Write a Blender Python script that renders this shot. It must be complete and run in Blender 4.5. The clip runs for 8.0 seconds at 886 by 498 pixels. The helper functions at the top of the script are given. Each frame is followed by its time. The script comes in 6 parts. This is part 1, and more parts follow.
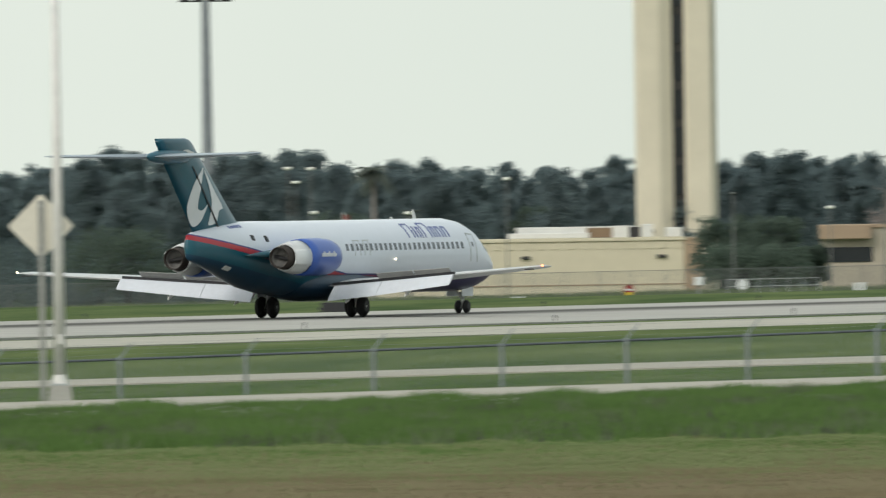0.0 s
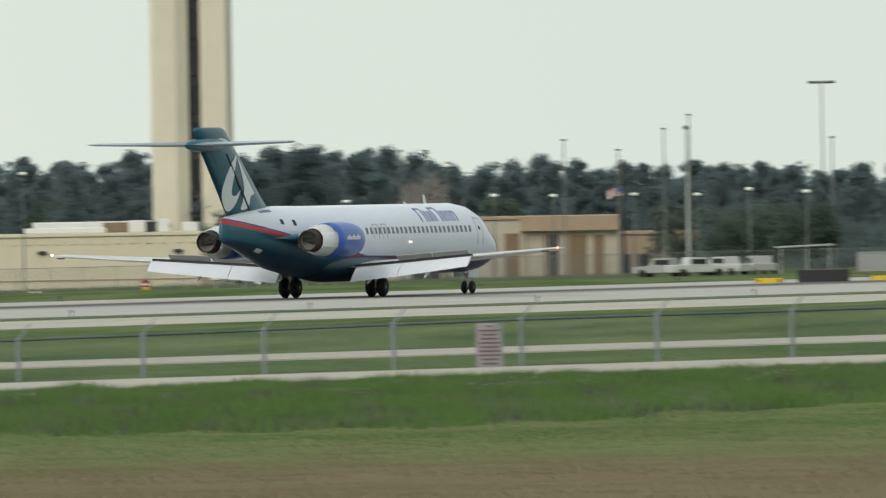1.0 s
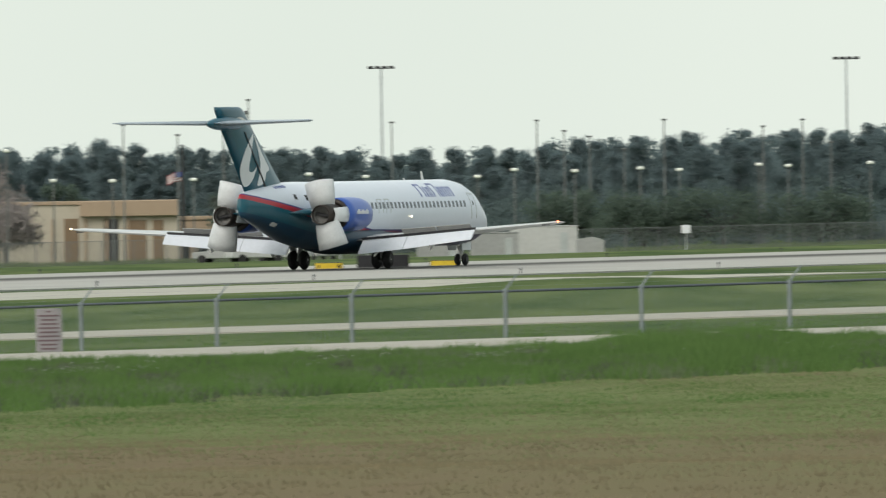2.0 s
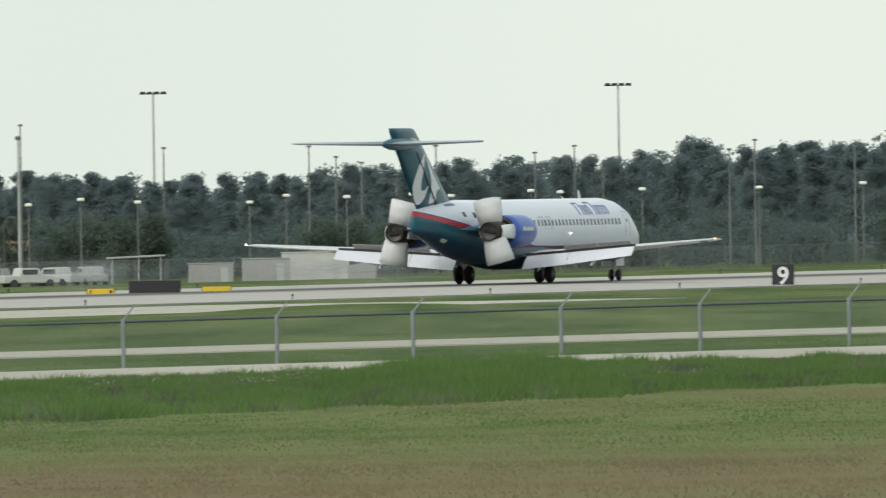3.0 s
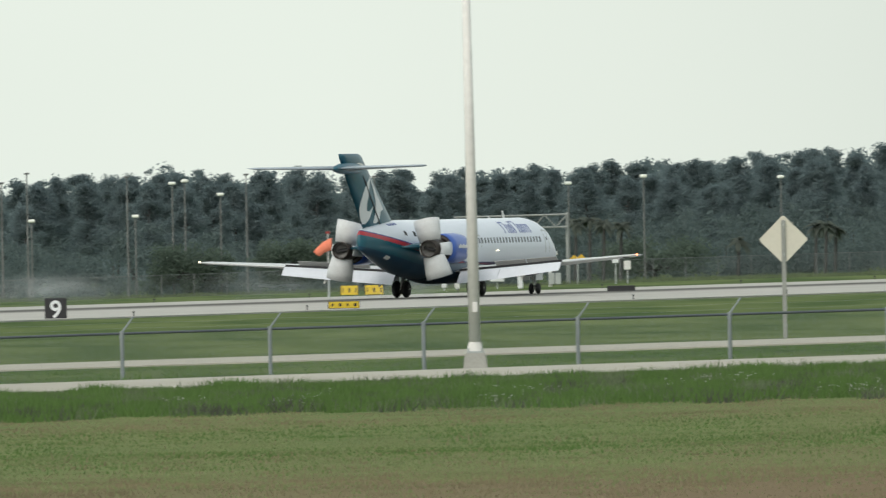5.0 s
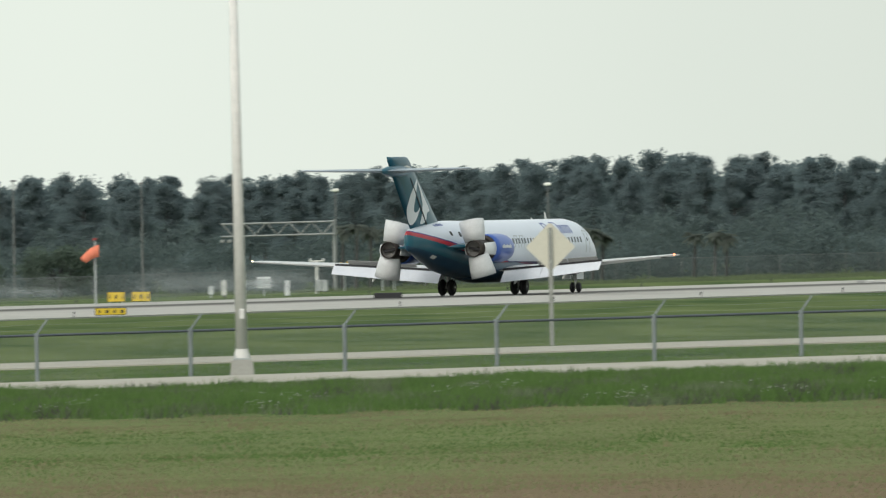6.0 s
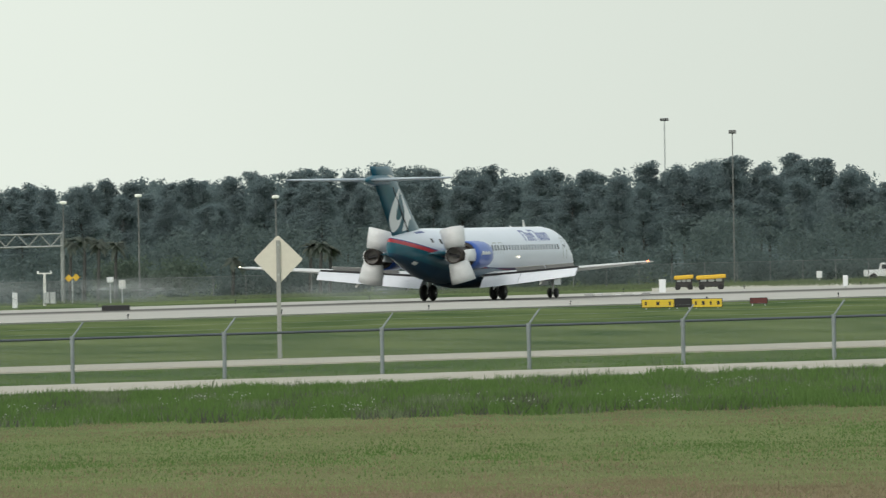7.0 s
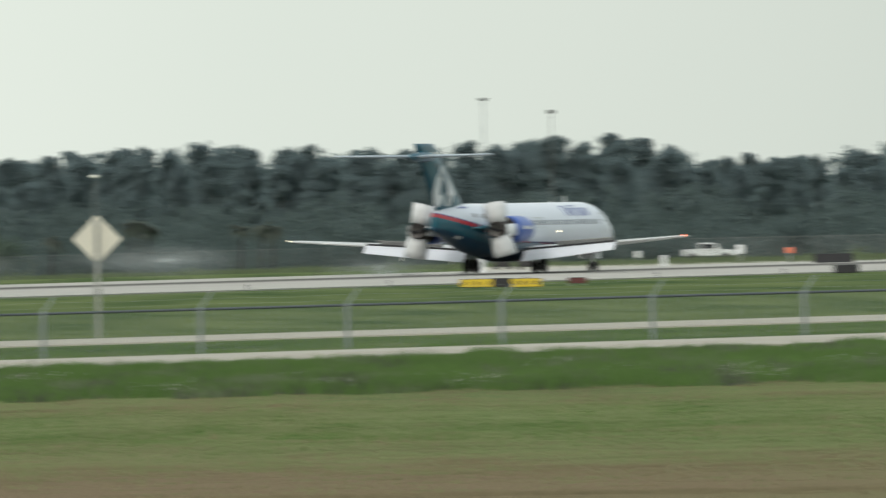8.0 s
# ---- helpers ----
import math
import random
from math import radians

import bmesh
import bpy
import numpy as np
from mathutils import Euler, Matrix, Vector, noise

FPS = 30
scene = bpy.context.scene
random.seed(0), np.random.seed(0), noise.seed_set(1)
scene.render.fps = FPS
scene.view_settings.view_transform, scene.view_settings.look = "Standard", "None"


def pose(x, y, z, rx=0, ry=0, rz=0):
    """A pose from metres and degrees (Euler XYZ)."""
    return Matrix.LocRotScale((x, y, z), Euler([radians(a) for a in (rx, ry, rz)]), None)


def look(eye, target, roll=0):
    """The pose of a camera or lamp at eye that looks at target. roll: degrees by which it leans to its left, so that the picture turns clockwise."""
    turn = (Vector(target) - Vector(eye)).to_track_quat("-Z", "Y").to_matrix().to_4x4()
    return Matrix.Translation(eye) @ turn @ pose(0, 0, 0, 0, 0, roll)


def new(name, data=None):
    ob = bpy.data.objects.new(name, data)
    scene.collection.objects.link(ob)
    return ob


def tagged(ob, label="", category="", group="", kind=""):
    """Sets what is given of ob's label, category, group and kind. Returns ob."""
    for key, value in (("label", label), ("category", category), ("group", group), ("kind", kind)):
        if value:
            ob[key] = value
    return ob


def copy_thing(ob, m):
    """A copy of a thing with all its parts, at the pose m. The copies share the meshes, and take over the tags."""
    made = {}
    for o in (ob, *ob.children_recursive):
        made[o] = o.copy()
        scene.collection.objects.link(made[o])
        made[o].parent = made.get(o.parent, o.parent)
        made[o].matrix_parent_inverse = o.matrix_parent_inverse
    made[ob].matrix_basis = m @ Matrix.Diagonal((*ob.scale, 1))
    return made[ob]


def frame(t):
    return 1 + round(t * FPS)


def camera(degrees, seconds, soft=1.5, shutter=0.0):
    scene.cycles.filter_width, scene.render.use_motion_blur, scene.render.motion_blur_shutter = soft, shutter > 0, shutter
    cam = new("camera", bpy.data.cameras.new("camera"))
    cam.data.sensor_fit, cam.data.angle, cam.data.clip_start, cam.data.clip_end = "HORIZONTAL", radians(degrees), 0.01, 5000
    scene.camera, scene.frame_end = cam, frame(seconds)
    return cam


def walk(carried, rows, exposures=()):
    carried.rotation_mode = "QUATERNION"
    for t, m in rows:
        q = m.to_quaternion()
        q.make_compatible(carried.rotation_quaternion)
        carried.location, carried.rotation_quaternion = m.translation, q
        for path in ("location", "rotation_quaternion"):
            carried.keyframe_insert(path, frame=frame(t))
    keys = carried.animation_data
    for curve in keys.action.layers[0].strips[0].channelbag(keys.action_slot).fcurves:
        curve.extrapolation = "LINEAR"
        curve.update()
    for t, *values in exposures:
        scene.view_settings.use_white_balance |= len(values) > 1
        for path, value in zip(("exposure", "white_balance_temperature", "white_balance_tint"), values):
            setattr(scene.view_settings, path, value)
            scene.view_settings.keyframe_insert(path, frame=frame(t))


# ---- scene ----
# ---- bearings ----
# The camera stands still and swings. Bearings and heights are counted in units of 1/42000 radian:
# u to the right (2300 is straight ahead, +y), w upwards (85 is the horizon).
FAR = 42000.0
EYE = 6.6
AHEAD, LEVEL = 2300.0, 85.0


def aim(u, w, lean):
    a, e = (u - AHEAD) / FAR, (w - LEVEL) / FAR
    eye = Vector((0, 0, EYE))
    way = Vector((math.sin(a) * math.cos(e), math.cos(a) * math.cos(e), math.sin(e)))
    return look(eye, eye + way * 1000, -lean)


def spot(u, d):
    a = (u - AHEAD) / FAR
    return d * math.sin(a), d * math.cos(a)


def high(w, d):
    return EYE + d * (w - LEVEL) / FAR


cam = camera(2.1388, 8.0, soft=1.25, shutter=0.35)
walk(cam, [
    (0, aim(0.0, -33.6, 0.87)),
    (0.2, aim(184.0, -28.5, 0.87)),
    (0.3, aim(219.0, -27.0, 0.87)),
    (0.4, aim(257.0, -28.5, 0.87)),
    (0.5, aim(300.5, -31.2, 0.88)),
    (0.6, aim(420.5, -38.0, 0.90)),
    (0.9, aim(753.5, -50.0, 0.97)),
    (1, aim(855.5, -57.0, 0.99)),
    (1.5, aim(1256.5, -83.9, 1.02)),
    (2, aim(1634.5, -96.3, 0.96)),
    (2.1, aim(1702.5, -96.2, 0.95)),
    (2.2, aim(1800.6, -94.0, 0.90)),
    (3.3, aim(2271.7, -52.5, 0.86)),
    (3.4, aim(2509.5, -55.4, 0.98)),
    (3.5, aim(2599.0, -55.7, 0.93)),
    (3.6, aim(2683.3, -50.1, 0.95)),
    (3.9, aim(2787.8, -40.5, 0.88)),
    (4, aim(2846.0, -33.2, 0.94)),
    (4.2, aim(2987.9, -27.5, 0.97)),
    (5.3, aim(3437.3, -18.6, 1.09)),
    (5.5, aim(3526.7, -23.4, 1.03)),
    (6, aim(3739.9, -14.4, 1.01)),
    (6.2, aim(3845.9, -7.9, 1.04)),
    (6.5, aim(4005.6, -4.4, 0.90)),
    (6.8, aim(4159.0, -3.0, 0.95)),
    (6.9, aim(4199.0, -1.5, 0.94)),
    (7, aim(4221.8, 0.0, 0.94)),
    (7.1, aim(4236.0, -1.0, 0.94)),
    (7.3, aim(4235.0, -9.0, 0.95)),
    (7.5, aim(4231.6, -18.9, 0.97)),
    (7.7, aim(4302.4, -27.6, 0.95)),
    (7.9, aim(4405.5, -36.0, 0.96)),
    (8, aim(4542.1, -41.1, 0.92)),
], exposures=((0, -0.08), (1.2, -0.12), (2.0, 0.0), (8, 0.0)))

# ---- world and sun ----
world = bpy.data.worlds.new("sky")
scene.world = world
world.use_nodes = True
wn, wl = world.node_tree.nodes, world.node_tree.links
wn.clear()
sky = wn.new("ShaderNodeTexSky")
sky.sky_type = "NISHITA"
sky.sun_disc = False
SUN_EL, SUN_AZ = 40.0, 212.0
sky.sun_elevation, sky.sun_rotation = radians(SUN_EL), radians(SUN_AZ)
sky.air_density, sky.dust_density, sky.ozone_density = 1.0, 6.0, 1.0
bg1 = wn.new("ShaderNodeBackground")
bg1.inputs[1].default_value = 0.05
bg2 = wn.new("ShaderNodeBackground")
bg2.inputs[1].default_value = 0.87
geo = wn.new("ShaderNodeTexCoord")
cloud = wn.new("ShaderNodeTexNoise")
cloud.inputs["Scale"].default_value = 9.0
cloud.inputs["Detail"].default_value = 4.0
ramp = wn.new("ShaderNodeValToRGB")
ramp.color_ramp.elements[0].position, ramp.color_ramp.elements[0].color = 0.3, (0.845, 0.93, 0.84, 1)
ramp.color_ramp.elements[1].position, ramp.color_ramp.elements[1].color = 0.75, (0.98, 1.05, 0.95, 1)
mixw = wn.new("ShaderNodeAddShader")
wo = wn.new("ShaderNodeOutputWorld")
wl.new(geo.outputs["Generated"], cloud.inputs["Vector"])
wl.new(cloud.outputs["Fac"], ramp.inputs["Fac"])
# the cloud sheet thickens towards the right
sepw = wn.new("ShaderNodeSeparateXYZ")
wl.new(geo.outputs["Generated"], sepw.inputs[0])
thick = wn.new("ShaderNodeMapRange")
for key, v in (("From Min", 0.02), ("From Max", 0.1), ("To Min", 1.0), ("To Max", 0.74)):
    thick.inputs[key].default_value = v
wl.new(sepw.outputs["X"], thick.inputs["Value"])
scalew = wn.new("ShaderNodeVectorMath")
scalew.operation = "SCALE"
wl.new(ramp.outputs["Color"], scalew.inputs[0])
wl.new(thick.outputs[0], scalew.inputs["Scale"])
wl.new(scalew.outputs[0], bg2.inputs[0])
wl.new(sky.outputs["Color"], bg1.inputs[0])
wl.new(bg1.outputs[0], mixw.inputs[0])
wl.new(bg2.outputs[0], mixw.inputs[1])
wl.new(mixw.outputs[0], wo.inputs[0])
sun = new("sun", bpy.data.lights.new("sun", "SUN"))
sun.data.energy, sun.data.angle, sun.data.color = 0.9, radians(20), (1.0, 0.97, 0.93)
sun.matrix_world = look((0, 0, 300), (-math.sin(radians(SUN_AZ)) * 300, -math.cos(radians(SUN_AZ)) * 300, 300 - 300 * math.tan(radians(SUN_EL))))


# ---- materials ----
def mat(name, colour, rough=0.7, metal=0.0, vary=0.15, scale=4.0, bump=0.0, coat=0.0, glow=0.0, random_tint=0.0, island=0.0, fine=6.0, shine=0.5):
    """Principled surface whose colour wanders at two scales."""
    m = bpy.data.materials.new(name)
    m.use_nodes = True
    n, l = m.node_tree.nodes, m.node_tree.links
    b = n["Principled BSDF"]
    b.inputs["Roughness"].default_value, b.inputs["Metallic"].default_value = rough, metal
    b.inputs["Coat Weight"].default_value = coat
    b.inputs["Specular IOR Level"].default_value = shine
    if glow:
        b.inputs["Emission Color"].default_value = (*colour, 1)
        b.inputs["Emission Strength"].default_value = glow
    tc = n.new("ShaderNodeTexCoord")
    big, small = n.new("ShaderNodeTexNoise"), n.new("ShaderNodeTexNoise")
    big.inputs["Scale"].default_value, small.inputs["Scale"].default_value = scale, scale * fine
    big.inputs["Detail"].default_value = small.inputs["Detail"].default_value = 3
    l.new(tc.outputs["Object"], big.inputs["Vector"])
    l.new(tc.outputs["Object"], small.inputs["Vector"])
    add = n.new("ShaderNodeMath")
    add.operation = "ADD"
    l.new(big.outputs["Fac"], add.inputs[0])
    l.new(small.outputs["Fac"], add.inputs[1])
    last = add.outputs[0]
    for amount, source in ((random_tint, ("ShaderNodeObjectInfo", "Random")), (island, ("ShaderNodeNewGeometry", "Random Per Island"))):
        if amount:
            o = n.new(source[0])
            k = n.new("ShaderNodeMath")
            k.operation = "MULTIPLY_ADD"
            k.inputs[1].default_value = amount
            l.new(o.outputs[source[1]], k.inputs[0])
            l.new(last, k.inputs[2])
            last = k.outputs[0]
    mr = n.new("ShaderNodeMapRange")
    mr.inputs["From Min"].default_value, mr.inputs["From Max"].default_value = 0.6, 1.4 + random_tint + island
    mr.inputs["To Min"].default_value, mr.inputs["To Max"].default_value = 1 - vary, 1 + vary
    l.new(last, mr.inputs["Value"])
    mul = n.new("ShaderNodeVectorMath")
    mul.operation = "SCALE"
    mul.inputs[0].default_value = colour
    l.new(mr.outputs[0], mul.inputs["Scale"])
    l.new(mul.outputs[0], b.inputs["Base Color"])
    if bump:
        bp = n.new("ShaderNodeBump")
        bp.inputs["Strength"].default_value, bp.inputs["Distance"].default_value = 0.6, bump
        l.new(small.outputs["Fac"], bp.inputs["Height"])
        l.new(bp.outputs[0], b.inputs["Normal"])
    return m


def ground_material():
    """Mown and rough grass: green with straw-coloured streaks and dry patches."""
    m = mat("grass_ground", (0.07, 0.1, 0.03), 1.0, vary=0.3, scale=0.05, shine=0.0)
    n, l = m.node_tree.nodes, m.node_tree.links
    b = n["Principled BSDF"]
    tc = n.new("ShaderNodeTexCoord")
    mp = n.new("ShaderNodeMapping")
    mp.inputs["Scale"].default_value = (0.16, 0.016, 0.1)
    patch = n.new("ShaderNodeTexNoise")
    patch.inputs["Scale"].default_value, patch.inputs["Detail"].default_value = 1.0, 2
    speck = n.new("ShaderNodeTexNoise")
    speck.inputs["Scale"].default_value, speck.inputs["Detail"].default_value = 3.0, 3
    l.new(tc.outputs["Object"], mp.inputs["Vector"])
    l.new(mp.outputs[0], patch.inputs["Vector"])
    mp2 = n.new("ShaderNodeMapping")
    mp2.inputs["Scale"].default_value = (1.2, 0.08, 1)
    l.new(tc.outputs["Object"], mp2.inputs["Vector"])
    l.new(mp2.outputs[0], speck.inputs["Vector"])
    # dry ground close to the road shoulder where the mower runs
    sep = n.new("ShaderNodeVectorMath")
    sep.operation = "LENGTH"
    l.new(tc.outputs["Object"], sep.inputs[0])
    dist = n.new("ShaderNodeValToRGB")
    els = dist.color_ramp.elements
    els[0].position, els[0].color = 0.0, (0.7, 0.7, 0.7, 1)
    els[1].position, els[1].color = 1.0, (0.05, 0.05, 0.05, 1)
    for p, v in ((0.215, 0.66), (0.25, 0.36), (0.285, 0.22), (0.305, 0.27), (0.33, 0.34), (0.36, 0.06), (0.44, 0.0), (0.5, 0.0)):
        e = els.new(p)
        e.color = (v, v, v, 1)
    k = n.new("ShaderNodeMath")
    k.operation = "MULTIPLY"
    k.inputs[1].default_value = 0.001
    l.new(sep.outputs["Value"], k.inputs[0])
    l.new(k.outputs[0], dist.inputs["Fac"])
    s = n.new("ShaderNodeMath")
    s.operation = "MULTIPLY_ADD"
    s.inputs[1].default_value = 0.75
    l.new(patch.outputs["Fac"], s.inputs[0])
    l.new(dist.outputs["Color"], s.inputs[2])
    s2 = n.new("ShaderNodeMath")
    s2.operation = "MULTIPLY_ADD"
    s2.inputs[1].default_value = 0.22
    l.new(speck.outputs["Fac"], s2.inputs[0])
    l.new(s.outputs[0], s2.inputs[2])
    cr = n.new("ShaderNodeValToRGB")
    e = cr.color_ramp.elements
    e.new(0.6)
    e[0].color = (0.058, 0.092, 0.042, 1)
    half = n.new("ShaderNodeMath")
    half.operation = "MULTIPLY_ADD"
    half.inputs[1].default_value, half.inputs[2].default_value = 0.6, 0.135
    e[0].position, e[1].position, e[2].position = 0.36, 0.58, 0.9
    e[1].color, e[2].color = (0.142, 0.174, 0.08, 1), (0.172, 0.138, 0.092, 1)
    l.new(s2.outputs[0], half.inputs[0])
    l.new(half.outputs[0], cr.inputs["Fac"])
    l.new(cr.outputs["Color"], b.inputs["Base Color"])
    return m


def concrete_material(name, colour, streak=0.0):
    """Pale concrete with weathering; streak lays long dark rubber marks along local y."""
    m = mat(name, colour, 0.85, vary=0.12, scale=0.12, fine=10, shine=0.05)
    if streak:
        n, l = m.node_tree.nodes, m.node_tree.links
        b = n["Principled BSDF"]
        base = b.inputs["Base Color"].links[0].from_socket
        tc, sp = n.new("ShaderNodeTexCoord"), n.new("ShaderNodeSeparateXYZ")
        l.new(tc.outputs["Object"], sp.inputs[0])
        ab = n.new("ShaderNodeMath")
        ab.operation = "ABSOLUTE"
        l.new(sp.outputs["X"], ab.inputs[0])
        nz = n.new("ShaderNodeTexNoise")
        mp = n.new("ShaderNodeMapping")
        mp.inputs["Scale"].default_value = (0.8, 0.01, 1)
        l.new(tc.outputs["Object"], mp.inputs[0])
        l.new(mp.outputs[0], nz.inputs["Vector"])
        ad = n.new("ShaderNodeMath")
        ad.operation = "MULTIPLY_ADD"
        ad.inputs[1].default_value = 4.0
        l.new(nz.outputs["Fac"], ad.inputs[0])
        l.new(ab.outputs[0], ad.inputs[2])
        mr = n.new("ShaderNodeMapRange")
        mr.inputs["From Min"].default_value, mr.inputs["From Max"].default_value = 4.2, 9.5
        mr.inputs["To Min"].default_value, mr.inputs["To Max"].default_value = streak, 1.0
        l.new(ad.outputs[0], mr.inputs["Value"])
        mu = n.new("ShaderNodeVectorMath")
        mu.operation = "SCALE"
        l.new(base, mu.inputs[0])
        l.new(mr.outputs[0], mu.inputs["Scale"])
        l.new(mu.outputs[0], b.inputs["Base Color"])
    return m


GRASS = ground_material()
BLADE = mat("grass_blades", (0.112, 0.188, 0.06), 0.8, vary=0.4, scale=0.1, island=0.4, shine=0.05)
RANK = mat("rank_weeds", (0.1, 0.11, 0.085), 0.85, vary=0.4, scale=0.1, island=0.6, shine=0.05)
DRYBLADE = mat("dry_grass_blades", (0.225, 0.262, 0.13), 0.85, vary=0.3, scale=0.07, island=0.3, shine=0.05)
STRAW = mat("straw_blades", (0.245, 0.212, 0.135), 0.9, vary=0.3, scale=0.07, island=0.3, shine=0.05)
WEED = mat("grey_green_weeds", (0.15, 0.185, 0.11), 0.85, vary=0.5, scale=0.1, island=0.8, shine=0.05)
FLOWER = mat("white_flowers", (0.42, 0.43, 0.4), 0.8, vary=0.1)
RUNWAY = concrete_material("runway_concrete", (0.385, 0.38, 0.36), 0.26)
TAXI = concrete_material("taxiway_concrete", (0.4, 0.39, 0.345))
ROAD = concrete_material("road_concrete", (0.37, 0.358, 0.315))
WHITE = mat("white_paint", (0.66, 0.69, 0.72), 0.35, vary=0.04, scale=0.6, coat=0.2)
GREYW = mat("pale_grey_metal", (0.62, 0.63, 0.62), 0.45, vary=0.08, scale=0.8)
STEEL = mat("galvanised_steel", (0.42, 0.45, 0.46), 0.5, metal=0.55, vary=0.12, scale=1.5)
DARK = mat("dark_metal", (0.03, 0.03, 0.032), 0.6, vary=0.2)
RUBBER = mat("tyre_rubber", (0.018, 0.018, 0.02), 0.8, vary=0.2)
BLACK = mat("black_paint", (0.015, 0.016, 0.02), 0.6, vary=0.15)
YELLOW = mat("yellow_sign_face", (0.62, 0.45, 0.03), 0.5, vary=0.08)
ORANGE = mat("windsock_fabric", (0.68, 0.2, 0.12), 0.8, vary=0.1, scale=2)
DARKRED = mat("dark_red_sign_face", (0.1, 0.022, 0.022), 0.5, vary=0.2, scale=3)
RED = mat("red_paint", (0.24, 0.03, 0.028), 0.5, vary=0.1)
CREAM = mat("cream_render", (0.6, 0.555, 0.43), 0.85, vary=0.06, scale=0.15)
TOWERW = mat("tower_concrete", (0.64, 0.6, 0.49), 0.85, vary=0.06, scale=0.1)
SITEGREY = mat("weathered_grey_sheet", (0.3, 0.31, 0.31), 0.6, vary=0.15, scale=0.6)
SITEPALE = mat("weathered_off_white_sheet", (0.46, 0.47, 0.47), 0.6, vary=0.12, scale=0.6)
PALETAN = mat("pale_tan_render", (0.44, 0.4, 0.33), 0.85, vary=0.08, scale=0.2)
TAN = mat("tan_render", (0.35, 0.265, 0.19), 0.85, vary=0.07, scale=0.2)
BROWN = mat("brown_fascia", (0.2, 0.14, 0.09), 0.8, vary=0.1, scale=0.3)
CABIN = mat("cabin_window_pane", (0.1, 0.115, 0.14), 0.2, vary=0.1)
OCHRE = mat("ochre_canopy_paint", (0.6, 0.38, 0.03), 0.6, vary=0.15, scale=2)
GLASSD = mat("dark_window_glass", (0.02, 0.024, 0.03), 0.15, vary=0.1)
TEAL = mat("teal_paint", (0.004, 0.082, 0.13), 0.35, vary=0.06, coat=0.3)
BLUE = mat("blue_paint", (0.03, 0.095, 0.4), 0.35, vary=0.05, coat=0.3)
NAVY = mat("navy_paint", (0.045, 0.075, 0.26), 0.4, vary=0.05)
MASTM = mat("blue_grey_mast", (0.21, 0.235, 0.26), 0.6, vary=0.2, scale=0.4)
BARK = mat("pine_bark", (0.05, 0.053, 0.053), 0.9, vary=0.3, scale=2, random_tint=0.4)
# needles and scrub: distance haze is mixed into these pale blue-grey colours
HAZE_LEAF = mat("hazed_pine_needles", (0.162, 0.212, 0.228), 0.9, vary=0.12, scale=0.2, random_tint=0.4, island=0.2, shine=0.1)
SCRUB = mat("hazed_scrub_leaves", (0.122, 0.16, 0.162), 0.9, vary=0.22, scale=0.15, island=0.25, shine=0.1)
LEAF2 = mat("broad_leaves", (0.115, 0.155, 0.125), 0.85, vary=0.25, scale=0.3, random_tint=0.5, island=0.3, shine=0.1)
PALM = mat("dull_palm_fronds", (0.125, 0.145, 0.13), 0.85, vary=0.25, scale=0.5, random_tint=0.4, shine=0.1)
TWIG = mat("bare_twigs", (0.25, 0.225, 0.222), 0.9, vary=0.25, scale=0.5)
FENCEM = mat("dull_fence_wire", (0.16, 0.172, 0.178), 0.7, vary=0.12, scale=0.5)
FARPOLE = mat("weathered_far_pole", (0.15, 0.16, 0.16), 0.7, vary=0.12, scale=0.5)


def let_light_through(m, share):
    """Thin leaves pass part of the light to their far side."""
    n, l = m.node_tree.nodes, m.node_tree.links
    b, out = n["Principled BSDF"], n["Material Output"]
    t, x = n.new("ShaderNodeBsdfTranslucent"), n.new("ShaderNodeMixShader")
    x.inputs[0].default_value = share
    l.new(b.inputs["Base Color"].links[0].from_socket, t.inputs["Color"])
    l.new(b.outputs[0], x.inputs[1])
    l.new(t.outputs[0], x.inputs[2])
    l.new(x.outputs[0], out.inputs["Surface"])


for leafy in (HAZE_LEAF, LEAF2, SCRUB, PALM, WEED, RANK, BLADE, DRYBLADE, STRAW):
    let_light_through(leafy, 0.5 if leafy in (HAZE_LEAF, SCRUB, LEAF2) else 0.55)
SIGNBACK = mat("bare_aluminium_sign", (0.62, 0.6, 0.53), 0.55, metal=0.1, vary=0.06, scale=1.5)


# ---- building helpers ----
def part(name, bm, material, parent=None, label="", smooth=False):
    me = bpy.data.meshes.new(name)
    bm.to_mesh(me)
    bm.free()
    for m in (material if isinstance(material, (list, tuple)) else (material,)):
        me.materials.append(m)
    if smooth:
        for p in me.polygons:
            p.use_smooth = True
    ob = new(name, me)
    if parent:
        ob.parent = parent
    if label:
        ob["label"] = label
    return ob


def raw(name, verts, faces, material, parent=None, label="", smooth=False):
    me = bpy.data.meshes.new(name)
    me.from_pydata(verts, [], faces)
    for m in (material if isinstance(material, (list, tuple)) else (material,)):
        me.materials.append(m)
    if smooth:
        me.polygons.foreach_set("use_smooth", [True] * len(me.polygons))
    me.update()
    ob = new(name, me)
    if parent:
        ob.parent = parent
    if label:
        ob["label"] = label
    return ob


def box(bm, x, y, z, sx, sy, sz, bevel=0.0, turn=None):
    """A box centred at x, y with its underside at z."""
    made = bmesh.ops.create_cube(bm, size=1.0)["verts"]
    m = Matrix.Translation((x, y, z + sz / 2)) @ (turn or Matrix.Identity(4)) @ Matrix.Diagonal((sx, sy, sz, 1))
    bmesh.ops.transform(bm, matrix=m, verts=made)
    if bevel:
        edges = list({e for v in made for e in v.link_edges})
        bmesh.ops.bevel(bm, geom=edges, offset=bevel, segments=1, affect="EDGES")
    return bm


